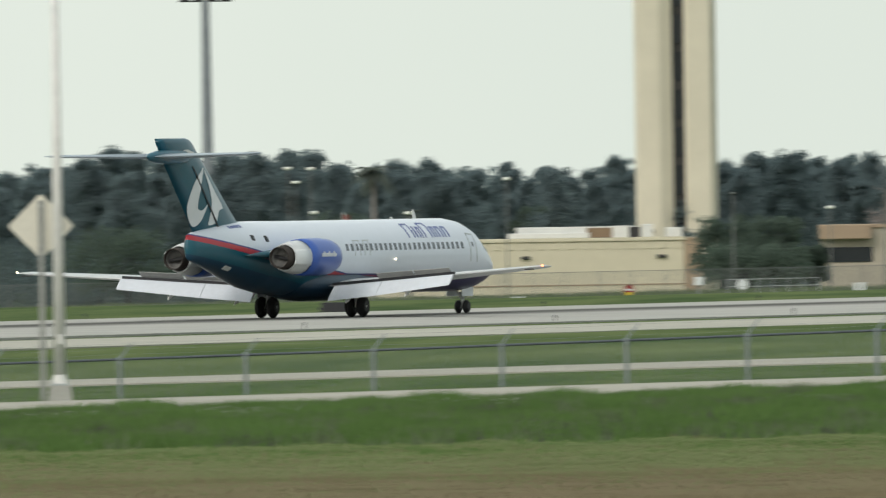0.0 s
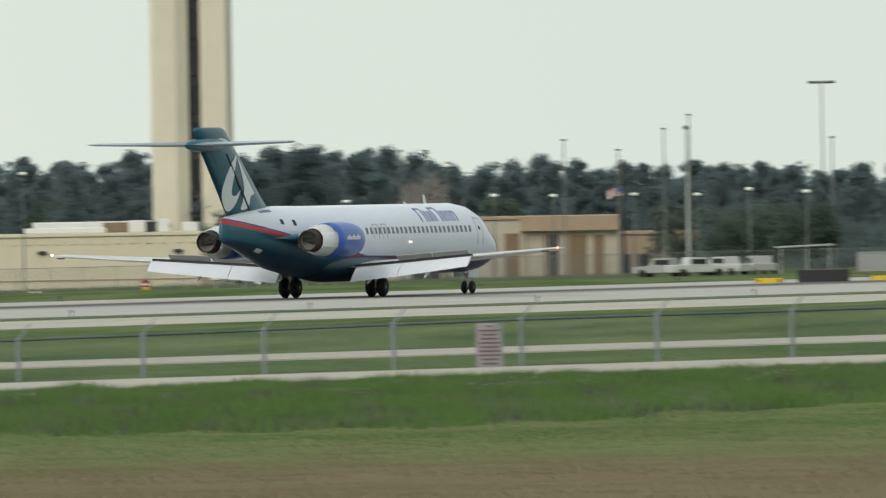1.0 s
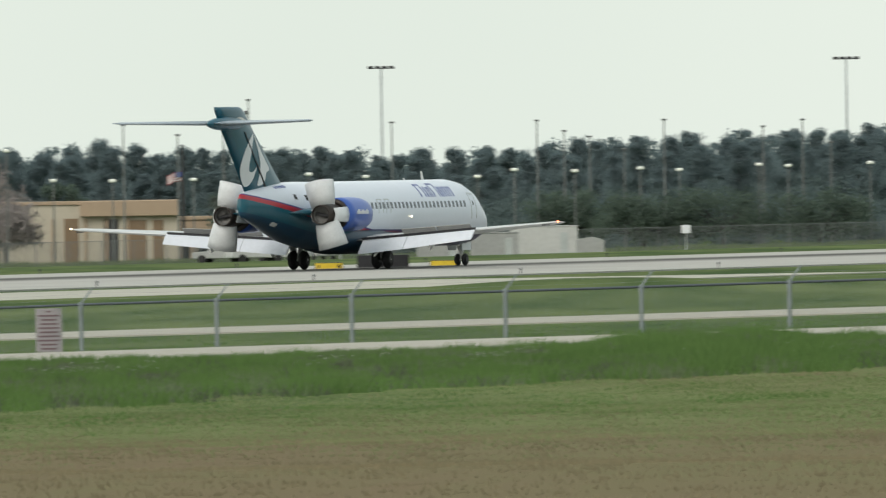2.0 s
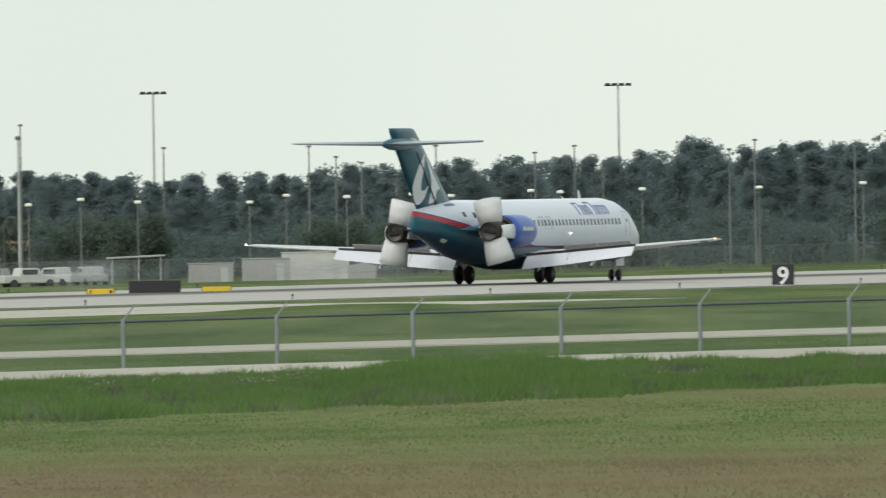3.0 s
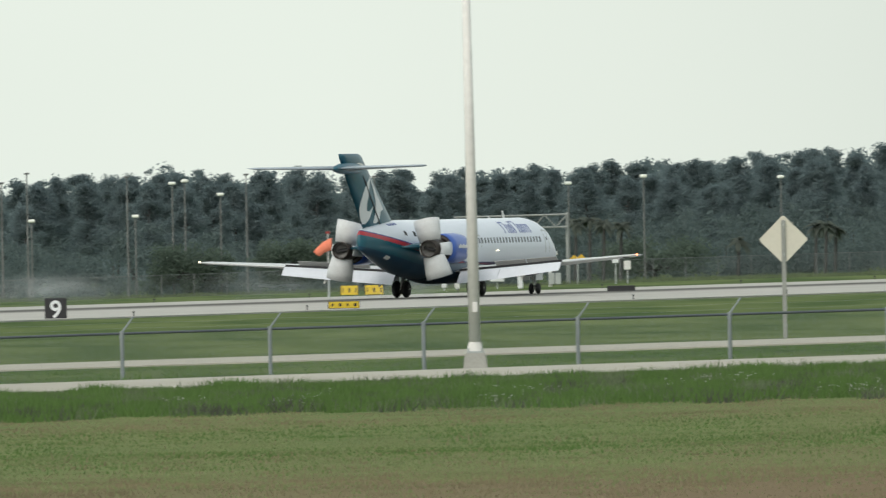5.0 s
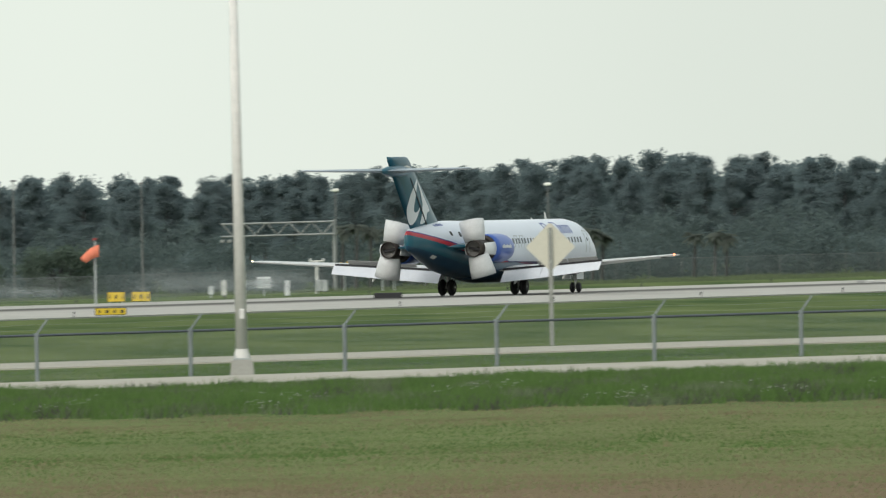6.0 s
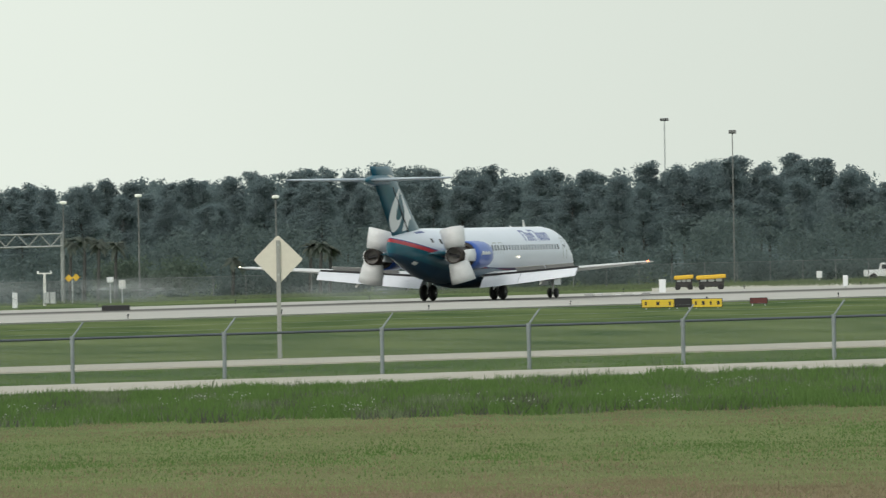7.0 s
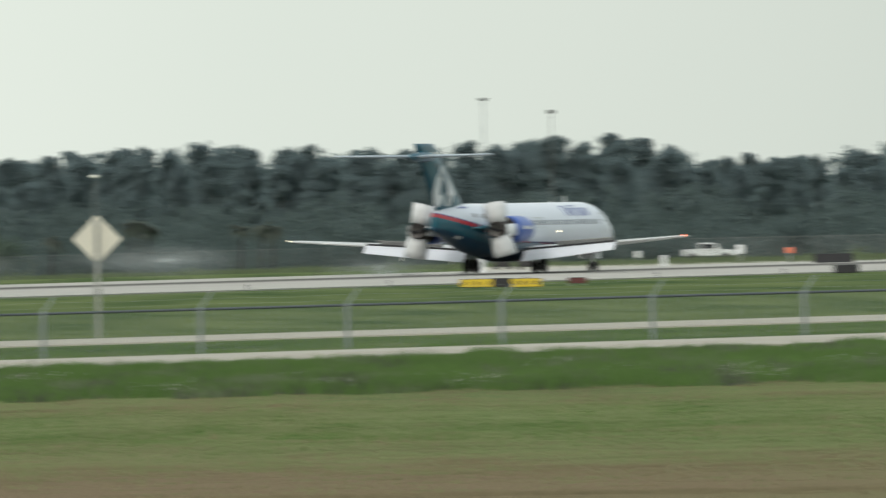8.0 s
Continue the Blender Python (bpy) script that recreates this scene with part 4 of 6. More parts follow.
def house(name, u0, u1, d, topw, depth, material, label, fascia=None, turn=0.0):
    """A flat-roofed block from one bearing to another: walls, roof slab, fascia."""
    x, y = spot((u0 + u1) / 2, d)
    z = ground_z(x, y) - 0.3
    w = (u1 - u0) * d / FAR
    h = high(topw, d) - z
    t = thing(name, x, y, z, -math.degrees(math.atan2(x, y)) + turn, label, "building")
    bm = bmesh.new()
    box(bm, 0, depth / 2, 0, w, depth, h - 0.3, 0.03)
    part("wall", bm, material, t)
    bm = bmesh.new()
    box(bm, 0, depth / 2, h - 0.3, w + 0.3, depth + 0.3, 0.3, 0.03)
    part("roof", bm, fascia or material, t)
    return t, w, h


def make_buildings():
    t, w, h = house("terminal_block", -134, 426, 2000, -18, 9, CREAM, "long cream rendered flat-roofed building with pale coping", CREAM)
    for i in range(21):
        bm = bmesh.new()
        box(bm, -w / 2 + 0.7 + i * w / 21, -0.04, h - 0.95, 0.45, 0.12, 0.55, 0.02)
        part("buttress_cap", bm, CREAM, t)
    for f in (0.11, 0.5, 0.93):
        bm = bmesh.new()
        box(bm, -w / 2 + f * w, -0.12, h - 1.75, 0.75, 0.3, 0.28, 0.04)
        part("wall_lamp", bm, DARK, t, "dark wall lamp box")
    bm = bmesh.new()
    box(bm, 0, -0.02, h * 0.24, w, 0.06, 0.1)
    part("wall_band", bm, TAN, t)
    k = 2000 / FAR
    for u0, u1, hh, m, nm in ((115, 260, 0.45, GREYW, "roof_deck"), (130, 345, 0.95, GREYW, "roof_deck"), (255, 300, 0.85, BROWN, "air_unit"), (300, 330, 1.0, GREYW, "air_unit"), (322, 350, 0.9, DARK, "air_unit"), (352, 372, 1.1, GREYW, "air_unit"), (395, 424, 0.8, GREYW, "air_unit")):
        bm = bmesh.new()
        box(bm, ((u0 + u1) / 2 - 146) * k, 3.0 + (hh * 3 % 1), h, (u1 - u0) * k, 2.0, hh, 0.05)
        part(nm, bm, m, t)
    # end wall away from the sun: its shade is painted on as darker tan
    bm = bmesh.new()
    box(bm, w / 2 + 0.75, 4, 0, 1.5, 8, h - 0.1, 0.03)
    part("side_wall", bm, TAN, t)
    # tan hangar office beside
    t, w, h = house("airport_office", 668, 1166, 1960, -1, 10, PALETAN, "pale tan flat-roofed airport building with brown fascias", TAN)
    k = 1960 / FAR
    for u0, u1, out, drop in ((666, 758, 0.9, 1.2), (993, 1168, 0.5, 1.3)):
        bm = bmesh.new()
        box(bm, ((u0 + u1) / 2 - 917) * k, -out / 2, h - drop, (u1 - u0) * k, out + 0.2, drop - 0.02, 0.04)
        part("fascia", bm, TAN, t, "projecting brown fascia")
    # 800, 965 and 1035 are dark panels painting the shade of recesses
    for u0, u1, z0, z1, m, nm in ((675, 760, 0.44, 0.66, GLASSD, "window"), (800, 850, 0.0, 0.6, DARK, "gateway"), (965, 990, 0.0, 0.74, BROWN, "door"), (1035, 1060, 0.0, 0.72, DARK, "door"), (1075, 1110, 0.0, 0.7, BROWN, "door"), (1122, 1140, 0.0, 0.7, BROWN, "door")):
        bm = bmesh.new()
        box(bm, ((u0 + u1) / 2 - 917) * k, -0.02, z0 * h + 0.02, (u1 - u0) * k, 0.16, (z1 - z0) * h, 0.02)
        part(nm, bm, m, t)
    for u0 in (945, 1003, 1040, 1078):
        bm = bmesh.new()
        box(bm, (u0 - 917) * k, -0.12, 0, 0.22, 0.2, 0.74 * h, 0.02)
        part("pilaster", bm, TAN, t)
    for u0, u1 in ((680, 795), (855, 940), (1000, 1030)):
        bm = bmesh.new()
        box(bm, ((u0 + u1) / 2 - 917) * k, -0.05, 0, (u1 - u0) * k, 0.1, 0.42 * h, 0.02)
        part("wall_panel", bm, PALETAN, t)
    t, w, h = house("office_wing", 1166, 1306, 1975, -31, 8, TAN, "lower tan wing with dark windows", TAN)
    k = 1975 / FAR
    for u0, u1 in ((1172, 1186), (1200, 1222), (1256, 1276)):
        bm = bmesh.new()
        box(bm, ((u0 + u1) / 2 - 1236) * k, -0.03, h * 0.12, (u1 - u0) * k, 0.1, h * 0.4, 0.02)
        part("window", bm, GLASSD, t)
    # containers and the small shed
    for u0, u1, tw, d, m, lab in ((1588, 1668, -77, 1640, SITEGREY, "pale grey site container with flat roof"), (1683, 1768, -70, 1640, SITEGREY, "pale grey site container with flat roof"), (1753, 1873, -60, 1660, SITEPALE, "tall off-white trailer with doors")):
        x, y = spot((u0 + u1) / 2, d)
        z = ground_z(x, y) - 0.05
        w, h = (u1 - u0) * d / FAR, high(tw, d) - z
        c = thing("container", x, y, z, -math.degrees(math.atan2(x, y)), lab, "container", "site containers")
        bm = bmesh.new()
        box(bm, 0, 1.2, 0, w, 2.4, h, 0.04)
        part("body", bm, m, c)
        bm = bmesh.new()
        box(bm, 0, 1.2, h, w + 0.12, 2.5, 0.07, 0.02)
        part("roof", bm, m, c)
        for i in range(int(w / 0.5)):
            bm = bmesh.new()
            box(bm, -w / 2 + 0.3 + i * 0.5, -0.015, 0.1, 0.08, 0.05, h - 0.2)
            part("rib", bm, m, c)
        bm = bmesh.new()
        box(bm, w * 0.3, -0.03, 0.1, 0.5, 0.06, h * 0.75, 0.01)
        part("door", bm, STEEL, c)
    x, y = spot(1895, 1660)
    z = ground_z(x, y)
    w, h = 50 * 1660 / FAR, high(-79, 1660) - z
    c = thing("shed", x, y, z, -math.degrees(math.atan2(x, y)), "small grey shed with a shallow gable", "shed")
    bm = bmesh.new()
    pts = [(-w / 2, 0), (w / 2, 0), (w / 2, h * 0.8), (w * 0.1, h), (-w / 2, h * 0.85)]
    lo, hi = [bm.verts.new((a, 0, b)) for a, b in pts], [bm.verts.new((a, 2.2, b)) for a, b in pts]
    bm.faces.new(lo)
    bm.faces.new(list(reversed(hi)))
    for i in range(5):
        bm.faces.new((lo[i], hi[i], hi[(i + 1) % 5], lo[(i + 1) % 5]))
    bmesh.ops.recalc_face_normals(bm, faces=bm.faces)
    part("body", bm, SITEGREY, c)
    # open canopy
    x, y = spot(1495, 1640)
    z = ground_z(x, y)
    w, h = 105 * 1640 / FAR, high(-61, 1640) - z
    c = thing("canopy", x, y, z, -math.degrees(math.atan2(x, y)), "open flat metal canopy on thin posts", "shelter")
    bm = bmesh.new()
    box(bm, 0, 1, h - 0.14, w, 2.4, 0.14, 0.03, pose(0, 0, 0, 0, -2, 0))
    part("roof", bm, SITEGREY, c)
    for sx in (-0.4, 0.05, 0.42):
        for sy in (0.1, 1.9):
            bm = bmesh.new()
            tube(bm, (sx * w, sy, 0), (sx * w, sy, h - 0.08), 0.05)
            part("post", bm, STEEL, c)


def make_truck(u, d, seed, label, colour, turn=None):
    rng = np.random.default_rng(seed)
    x, y = spot(u, d)
    z = ground_z(x, y)
    c = thing("pickup_truck", x, y, z - 0.05, -math.degrees(math.atan2(x, y)) + (rng.uniform(-35, 35) if turn is None else turn), label, "vehicle", "parked vehicles")
    c.scale = (0.86, 0.86, 0.84)
    bm = bmesh.new()
    pts = [(-2.5, 0.4), (2.5, 0.4), (2.5, 0.95), (1.1, 1.05), (0.6, 1.65), (-0.9, 1.7), (-1.1, 1.05), (-2.5, 1.05)]
    lo, hi = [bm.verts.new((a, -0.9, b)) for a, b in pts], [bm.verts.new((a, 0.9, b)) for a, b in pts]
    n = len(pts)
    bm.faces.new(lo)
    bm.faces.new(list(reversed(hi)))
    for i in range(n):
        bm.faces.new((lo[i], hi[i], hi[(i + 1) % n], lo[(i + 1) % n]))
    bmesh.ops.recalc_face_normals(bm, faces=bm.faces)
    bmesh.ops.bevel(bm, geom=bm.edges[:], offset=0.06, segments=1, affect="EDGES")
    part("body", bm, colour, c)
    for s in (-1, 1):
        bm = bmesh.new()
        box(bm, -0.15, s * 0.9, 1.12, 1.35, 0.05, 0.42, 0.02)
        part("window", bm, GLASSD, c)
        for wx in (-1.6, 1.6):
            bm = bmesh.new()
            tube(bm, (wx, s * 0.75, 0.36), (wx, s * 0.95, 0.36), 0.36, n=16)
            part("wheel", bm, RUBBER, c)


LAMPHEAD = mat("lamp_glass", (0.8, 0.82, 0.78), 0.3, vary=0.05)


def make_street_lamp(u, w, d, white):
    x, y = spot(u, d)
    z = ground_z(x, y)
    h = high(w, d) - z
    c = thing("lamp_post", x, y, z, -math.degrees(math.atan2(x, y)), "slim grey car park lamp post with pale head" if white else "tall thin grey pole among the trees", "lamp post" if white else "pole", "lamp posts before the wood" if white else "thin poles before the wood")
    bm = bmesh.new()
    tube(bm, (0, 0, 0), (0, 0, h - 0.1), 0.075 if white else 0.1, 0.05, n=8)
    part("pole", bm, FARPOLE, c)
    bm = bmesh.new()
    if white:
        box(bm, 0, 0, h - 0.26, 0.56, 0.45, 0.26, 0.07)
    else:
        box(bm, 0, 0, h - 0.15, 0.42, 0.3, 0.15, 0.04)
    part("lamp_head", bm, LAMPHEAD if white else FARPOLE, c)


def make_mast(u, w, d, bar, r=0.12, label="tall floodlight mast with a crossbar of lamps"):
    x, y = spot(u, d)
    z = ground_z(x, y)
    h = high(w, d) - z
    c = thing("floodlight_mast", x, y, z, -math.degrees(math.atan2(x, y)), label, "mast")
    bm = bmesh.new()
    tube(bm, (0, 0, 0), (0, 0, h), r, r * 0.6, n=12)
    part("pole", bm, MASTM if r > 0.3 else FARPOLE if r < 0.07 else STEEL, c)
    bm = bmesh.new()
    box(bm, 0, 0, h - 0.1, bar, 0.2, 0.1, 0.02)
    hd = part("crossbar", bm, DARK, c)
    for i in range(4):
        bm = bmesh.new()
        box(bm, (i - 1.5) * bar / 4, -0.1, h - 0.02, bar / 5, 0.4, 0.22, 0.04)
        part("lamp", bm, DARK, hd)


def make_far_fence():
    """Chain-link security fence on the far side, in bays."""
    f = thing("far_fence", 0, 0, 0, 0, "grey chain-link security fence before the wood", "fence")
    verts, faces = [], []
    pv, pf = [], []
    us = np.arange(-1000, 5700, 58)
    for i, u in enumerate(us):
        d = np.interp(u, [0, 2600, 5000], [1700, 1740, 1870])
        x, y = spot(u, d)
        z = ground_z(x, y)
        h = 1.75
        bm = bmesh.new()
        tube(bm, (x, y, z - 0.1), (x, y, z + h + 0.05), 0.034, n=6)
        part("post", bm, FENCEM, f)
        if i + 1 < len(us):
            u2 = us[i + 1]
            d2 = np.interp(u2, [0, 2600, 5000], [1700, 1740, 1870])
            x2, y2 = spot(u2, d2)
            z2 = ground_z(x2, y2)
            bm = bmesh.new()
            tube(bm, (x, y, z + h), (x2, y2, z2 + h), 0.018, n=6)
            part("rail", bm, FENCEM, f)
            a, b = Vector((x, y, z)), Vector((x2, y2, z2))
            n = 26
            for s in (0, 1):
                for j in range(-n // 2, n):
                    p0, p1 = j / n, (j + n / 2) / n
                    q0, q1 = max(0, p0), min(1, p1)
                    if q1 <= q0:
                        continue
                    z0, z1 = (q0 - p0) * 2 * h, h - (p1 - q1) * 2 * h
                    if s:
                        z0, z1 = h - z0, h - z1
                    A, B = a.lerp(b, q0) + Vector((0, 0, z0)), a.lerp(b, q1) + Vector((0, 0, z1))
                    o = len(verts)
                    up = Vector((0, 0, 0.014))
                    verts += [tuple(A), tuple(B), tuple(B + up), tuple(A + up)]
                    faces.append((o, o + 1, o + 2, o + 3))
    ob = raw("wire_mesh", verts, faces, FENCEM, f)
    tagged(ob, kind="stuff")


make_far_woods()
make_pines()
make_tower()
make_buildings()
make_broadleaf(500, 1940, 18, 110, 1, "dense dark green tree beside the cream building")
make_broadleaf(590, 1945, 12, 120, 2, "dense dark green tree beside the cream building")
make_broadleaf(545, 1935, -30, 190, 3, "low spreading green shrub beside the building")
make_broadleaf(650, 1950, -40, 60, 4, "low green shrub beside the building")
make_broadleaf(1290, 1955, 10, 150, 6, "round-crowned green tree beside the office")
make_broadleaf(1400, 1900, 5, 150, 7, "round-crowned green tree before the wood")
make_broadleaf(1500, 1890, 10, 130, 8, "round-crowned green tree before the wood")
make_broadleaf(1990, 1880, -10, 170, 9, "broad dark green tree before the wood")
make_broadleaf(2130, 1880, -5, 190, 10, "broad dark green tree before the wood")
make_broadleaf(1850, 1890, 0, 150, 11, "broad dark green tree before the wood")
make_broadleaf(2300, 1880, -12, 190, 12, "broad dark green tree before the wood")
make_broadleaf(2880, 1880, -8, 160, 13, "broad dark green tree before the wood")
make_broadleaf(3060, 1880, -5, 140, 14, "broad dark green tree before the wood")
make_broadleaf(3700, 1900, -15, 200, 15, "broad dark green tree before the wood")
make_broadleaf(960, 2005, 30, 90, 16, "bright green tree behind the office roof")
make_broadleaf(-180, 1960, 40, 130, 17, "dense dark green tree behind the cream building")
make_broadleaf(165, 2030, 40, 90, 18, "bright green tree behind the cream building")
make_broadleaf(-360, 1900, 10, 200, 19, "dense dark green tree before the wood")
make_broadleaf(-560, 1900, 5, 220, 20, "dense dark green tree before the wood")
make_bare_tree(822, 1995, 88, 165, 21)
make_bare_tree(862, 1950, 18, 140, 22)
for i, (u, w, d) in enumerate(((-60, 60, 1960), (3560, 46, 1850), (3585, 50, 1860), (3610, 44, 1850), (3640, 38, 1870), (3848, 0, 1860), (3985, 26, 1860), (4003, 30, 1850), (4020, 22, 1870), (4183, 16, 1860), (4219, 20, 1850), (4240, 14, 1865), (1235, 20, 1900), (1262, 30, 1905))):
    make_palm(u, d, w, 60 + i)
make_palm(-124, 1900, 150, 90, 0.24, 2.0)
for u, w in ((-259, 91), (-273, 116), (-233, 115), (114, 92), (-228, 37), (-61, 34), (686, 33), (865, 93), (947, 39), (1052, 37), (1195, 37), (1307, 35), (1399, 43), (1500, 37), (1698, 34), (1763, 45), (1870, 41), (1986, 44),
             (2055, 40), (2196, 47), (2248, 44), (2393, 47), (2600, 47), (2784, 52), (2850, 109), (2872, 113), (2935, 88), (3551, 96), (3684, 106), (3927, 100)):
    make_street_lamp(u, w, 1880, True)
for u, w in ((514, 59), (783, 120), (828, 119), (1072, 134), (1168, 115), (1249, 151), (1294, 175), (1547, 131), (1804, 130), (1852, 111), (1897, 100), (1958, 77), (2029, 128), (2204, 113), (2274, 124), (2324, 83),
             (2548, 114), (2593, 130), (2770, 121), (2981, 121), (3208, 113)):
    make_street_lamp(u, w, 1890, False)
make_mast(1530, 226, 2500, 2.9, 0.15)
make_mast(2353, 229, 2500, 2.9, 0.15)
make_mast(4617, 222, 2520, 0.9, 0.1)
make_mast(4737, 198, 1880, 0.6, 0.065)
make_mast(-414, 412, 2065, 4.7, 0.6, "thick tall floodlight mast with lamp ring")
make_mast(1290, 150, 1880, 0.5, 0.12, "slim radio mast beside the office")
for i, (u, d, turn) in enumerate(((1246, 1702, 158), (1304, 1696, 22), (1352, 1700, 138), (1414, 1704, 105))):
    make_truck(u, d, 80 + i, "white parked pickup truck in a row beside the fence", SITEPALE if i % 3 else SITEGREY, turn)
make_far_fence()

# ---- airfield signs and equipment ----
def panel_sign(name, u0, u1, w0, w1, d, face, label, legs=2, bars=0, category="sign", boxy=False):
    x, y = spot((u0 + u1) / 2, d)
    z = ground_z(x, y)
    w = (u1 - u0) * d / FAR
    b, t = max(z + 0.05, high(w0, d)), high(w1, d)
    if t - b < 0.3:
        b = t - (w1 - w0) * d / FAR
    c = thing(name, x, y, z, -math.degrees(math.atan2(x, y)), label, category)
    bm = bmesh.new()
    box(bm, 0, 0.08, b - z, w, 0.9 if boxy else 0.16, t - b, 0.03)
    part("housing", bm, BLACK, c)
    if face is not BLACK:
        bm = bmesh.new()
        box(bm, 0, -0.012, b - z + 0.03, w - 0.08, 0.02, t - b - 0.06)
        part("face", bm, face, c)
    for i in range(bars):
        bm = bmesh.new()
        bw = w * (0.09 if i % 2 else 0.055)
        box(bm, -w * 0.36 + w * 0.72 * i / max(1, bars - 1), -0.03, b - z + (t - b) * 0.3, bw, 0.02, (t - b) * 0.4)
        part("marking", bm, BLACK, c, "plain black bar in place of lettering")
    for i in range(legs):
        bm = bmesh.new()
        lx = -w * 0.35 + w * 0.7 * i / max(1, legs - 1)
        tube(bm, (lx, 0.08, -0.1), (lx, 0.08, b - z + 0.05), 0.04, n=8)
        part("leg", bm, STEEL, c)
    return c


def make_nine():
    d = 1312
    x, y = spot(2640, d)
    z = ground_z(x, y)
    c = thing("distance_board", x, y, z, -math.degrees(math.atan2(x, y)), "black runway distance board with white numeral nine", "sign")
    bm = bmesh.new()
    box(bm, 0, 0.1, 0.02, 1.22, 0.3, 1.2, 0.03)
    part("board", bm, BLACK, c)
    t = bpy.data.curves.new("numeral", "FONT")
    t.body, t.size, t.align_x, t.extrude = "9", 1.36, "CENTER", 0.012
    t.offset = 0.02
    tmp = bpy.data.objects.new("numeral_curve", t)
    me = bpy.data.meshes.new_from_object(tmp)
    bpy.data.objects.remove(tmp)
    me.materials.append(WHITE)
    o = new("numeral", me)
    o.parent = c
    o.matrix_basis = pose(0, -0.07, 0.13, 90, 0, 0)
    o["label"] = "white numeral 9"


def make_windsock():
    d = 1495
    x, y = spot(3124, d)
    z = ground_z(x, y)
    h = high(12, d) - z
    c = thing("windsock", x, y, z, -math.degrees(math.atan2(x, y)), "faded orange windsock drooping from a pale pole", "windsock")
    bm = bmesh.new()
    tube(bm, (0, 0, 0), (0, 0, h), 0.075, 0.055)
    part("pole", bm, STEEL, c)
    bm = bmesh.new()
    tube(bm, (0, 0, h), (0, 0, h + 0.14), 0.15, 0.13, 12)
    part("obstruction_lamp", bm, RED, c)
    # sock: rings along a drooping line
    rings = []
    zt = h - 0.78
    for i in range(9):
        f = i / 8
        p = Vector((0.25 - 1.0 * f, -0.12, zt + 0.1 - 0.62 * f ** 1.7))
        r = 0.4 * (1 - f) + 0.24 * f + 0.02 * math.sin(i * 2.2)
        tang = Vector((-0.95, 0, -1.1 * f ** 0.9)).normalized()
        q = tang.to_track_quat("Z", "Y")
        rings.append([tuple(p + q @ Vector((r * math.cos(2 * math.pi * k / 14), r * math.sin(2 * math.pi * k / 14), 0))) for k in range(14)])
    loft("sock", rings, ORANGE, c)


def make_gantry():
    d = 1800
    k = d / FAR
    x, y = spot(3548, d)
    z = ground_z(x, y)
    c = thing("sign_gantry", x, y, z, -math.degrees(math.atan2(x, y)), "grey steel lattice gantry arm on a post", "gantry")
    bm = bmesh.new()
    tube(bm, (0, 0, 0), (0, 0, high(42, d) - z), 0.15, 0.12, 12)
    part("post", bm, GANTRY, c)
    z0, z1 = high(16, d) - z, high(38, d) - z
    ln = -200 * k
    for yy in (-0.4, 0.4):
        for zz in (z0, z1):
            bm = bmesh.new()
            tube(bm, (0, yy, zz), (ln, yy, zz - 0.08), 0.07, n=8)
            part("chord", bm, GANTRY, c)
        for i in range(10):
            bm = bmesh.new()
            a, b = ln * i / 10, ln * (i + 1) / 10
            tube(bm, (a, yy, z0 if i % 2 else z1), (b, yy, z1 if i % 2 else z0), 0.045, n=6)
            part("brace", bm, GANTRY, c)
    for f in (0.93, 0.99):
        bm = bmesh.new()
        box(bm, ln * f, -0.5, z0 - 0.55, 0.3, 0.4, 0.25, 0.04)
        part("camera_box", bm, GANTRY, c)


def small_box(name, u, w0, w1, width, d, material, label, category, pole=0.05):
    """A box on a stake."""
    x, y = spot(u, d)
    z = ground_z(x, y)
    k = d / FAR
    b, t = high(w0, d), high(w1, d)
    c = thing(name, x, y, z, -math.degrees(math.atan2(x, y)), label, category)
    bm = bmesh.new()
    box(bm, 0, 0, max(0.02, b - z), width * k, max(0.12, width * k * 0.6), t - max(b, z + 0.02), 0.03)
    if "round" in label:
        bm.clear()
        r = width * k / 2
        tube(bm, (0, -0.06, t - z - r), (0, 0.06, t - z - r), r, n=20)
    part("body", bm, material, c)
    bm = bmesh.new()
    tube(bm, (0, 0, -0.1), (0, 0, max(0.1, b - z + 0.05)), pole, n=8)
    part("stake", bm, STEEL, c)
    return c


def make_cross_lamp():
    d = 1650
    x, y = spot(3516, d)
    z = ground_z(x, y)
    h = high(-31, d) - z
    c = thing("weather_station", x, y, z, -math.degrees(math.atan2(x, y)), "white pole with a crossbar of instruments", "instrument")
    bm = bmesh.new()
    tube(bm, (0, 0, 0), (0, 0, h), 0.12, 0.1)
    part("pole", bm, GREYW, c)
    bm = bmesh.new()
    box(bm, 0, 0, h - 0.08, 1.05, 0.15, 0.1, 0.02)
    bar = part("crossbar", bm, GREYW, c)
    for s in (-1, 1):
        bm = bmesh.new()
        tube(bm, (s * 0.45, 0, h), (s * 0.45, 0, h + 0.16), 0.07)
        part("sensor", bm, WHITE, bar)
    for s in (0.1, 0.55):
        bm = bmesh.new()
        box(bm, s, -0.15, 0.15, 0.4, 0.3, 0.8, 0.04)
        part("cabinet", bm, STEEL, c)


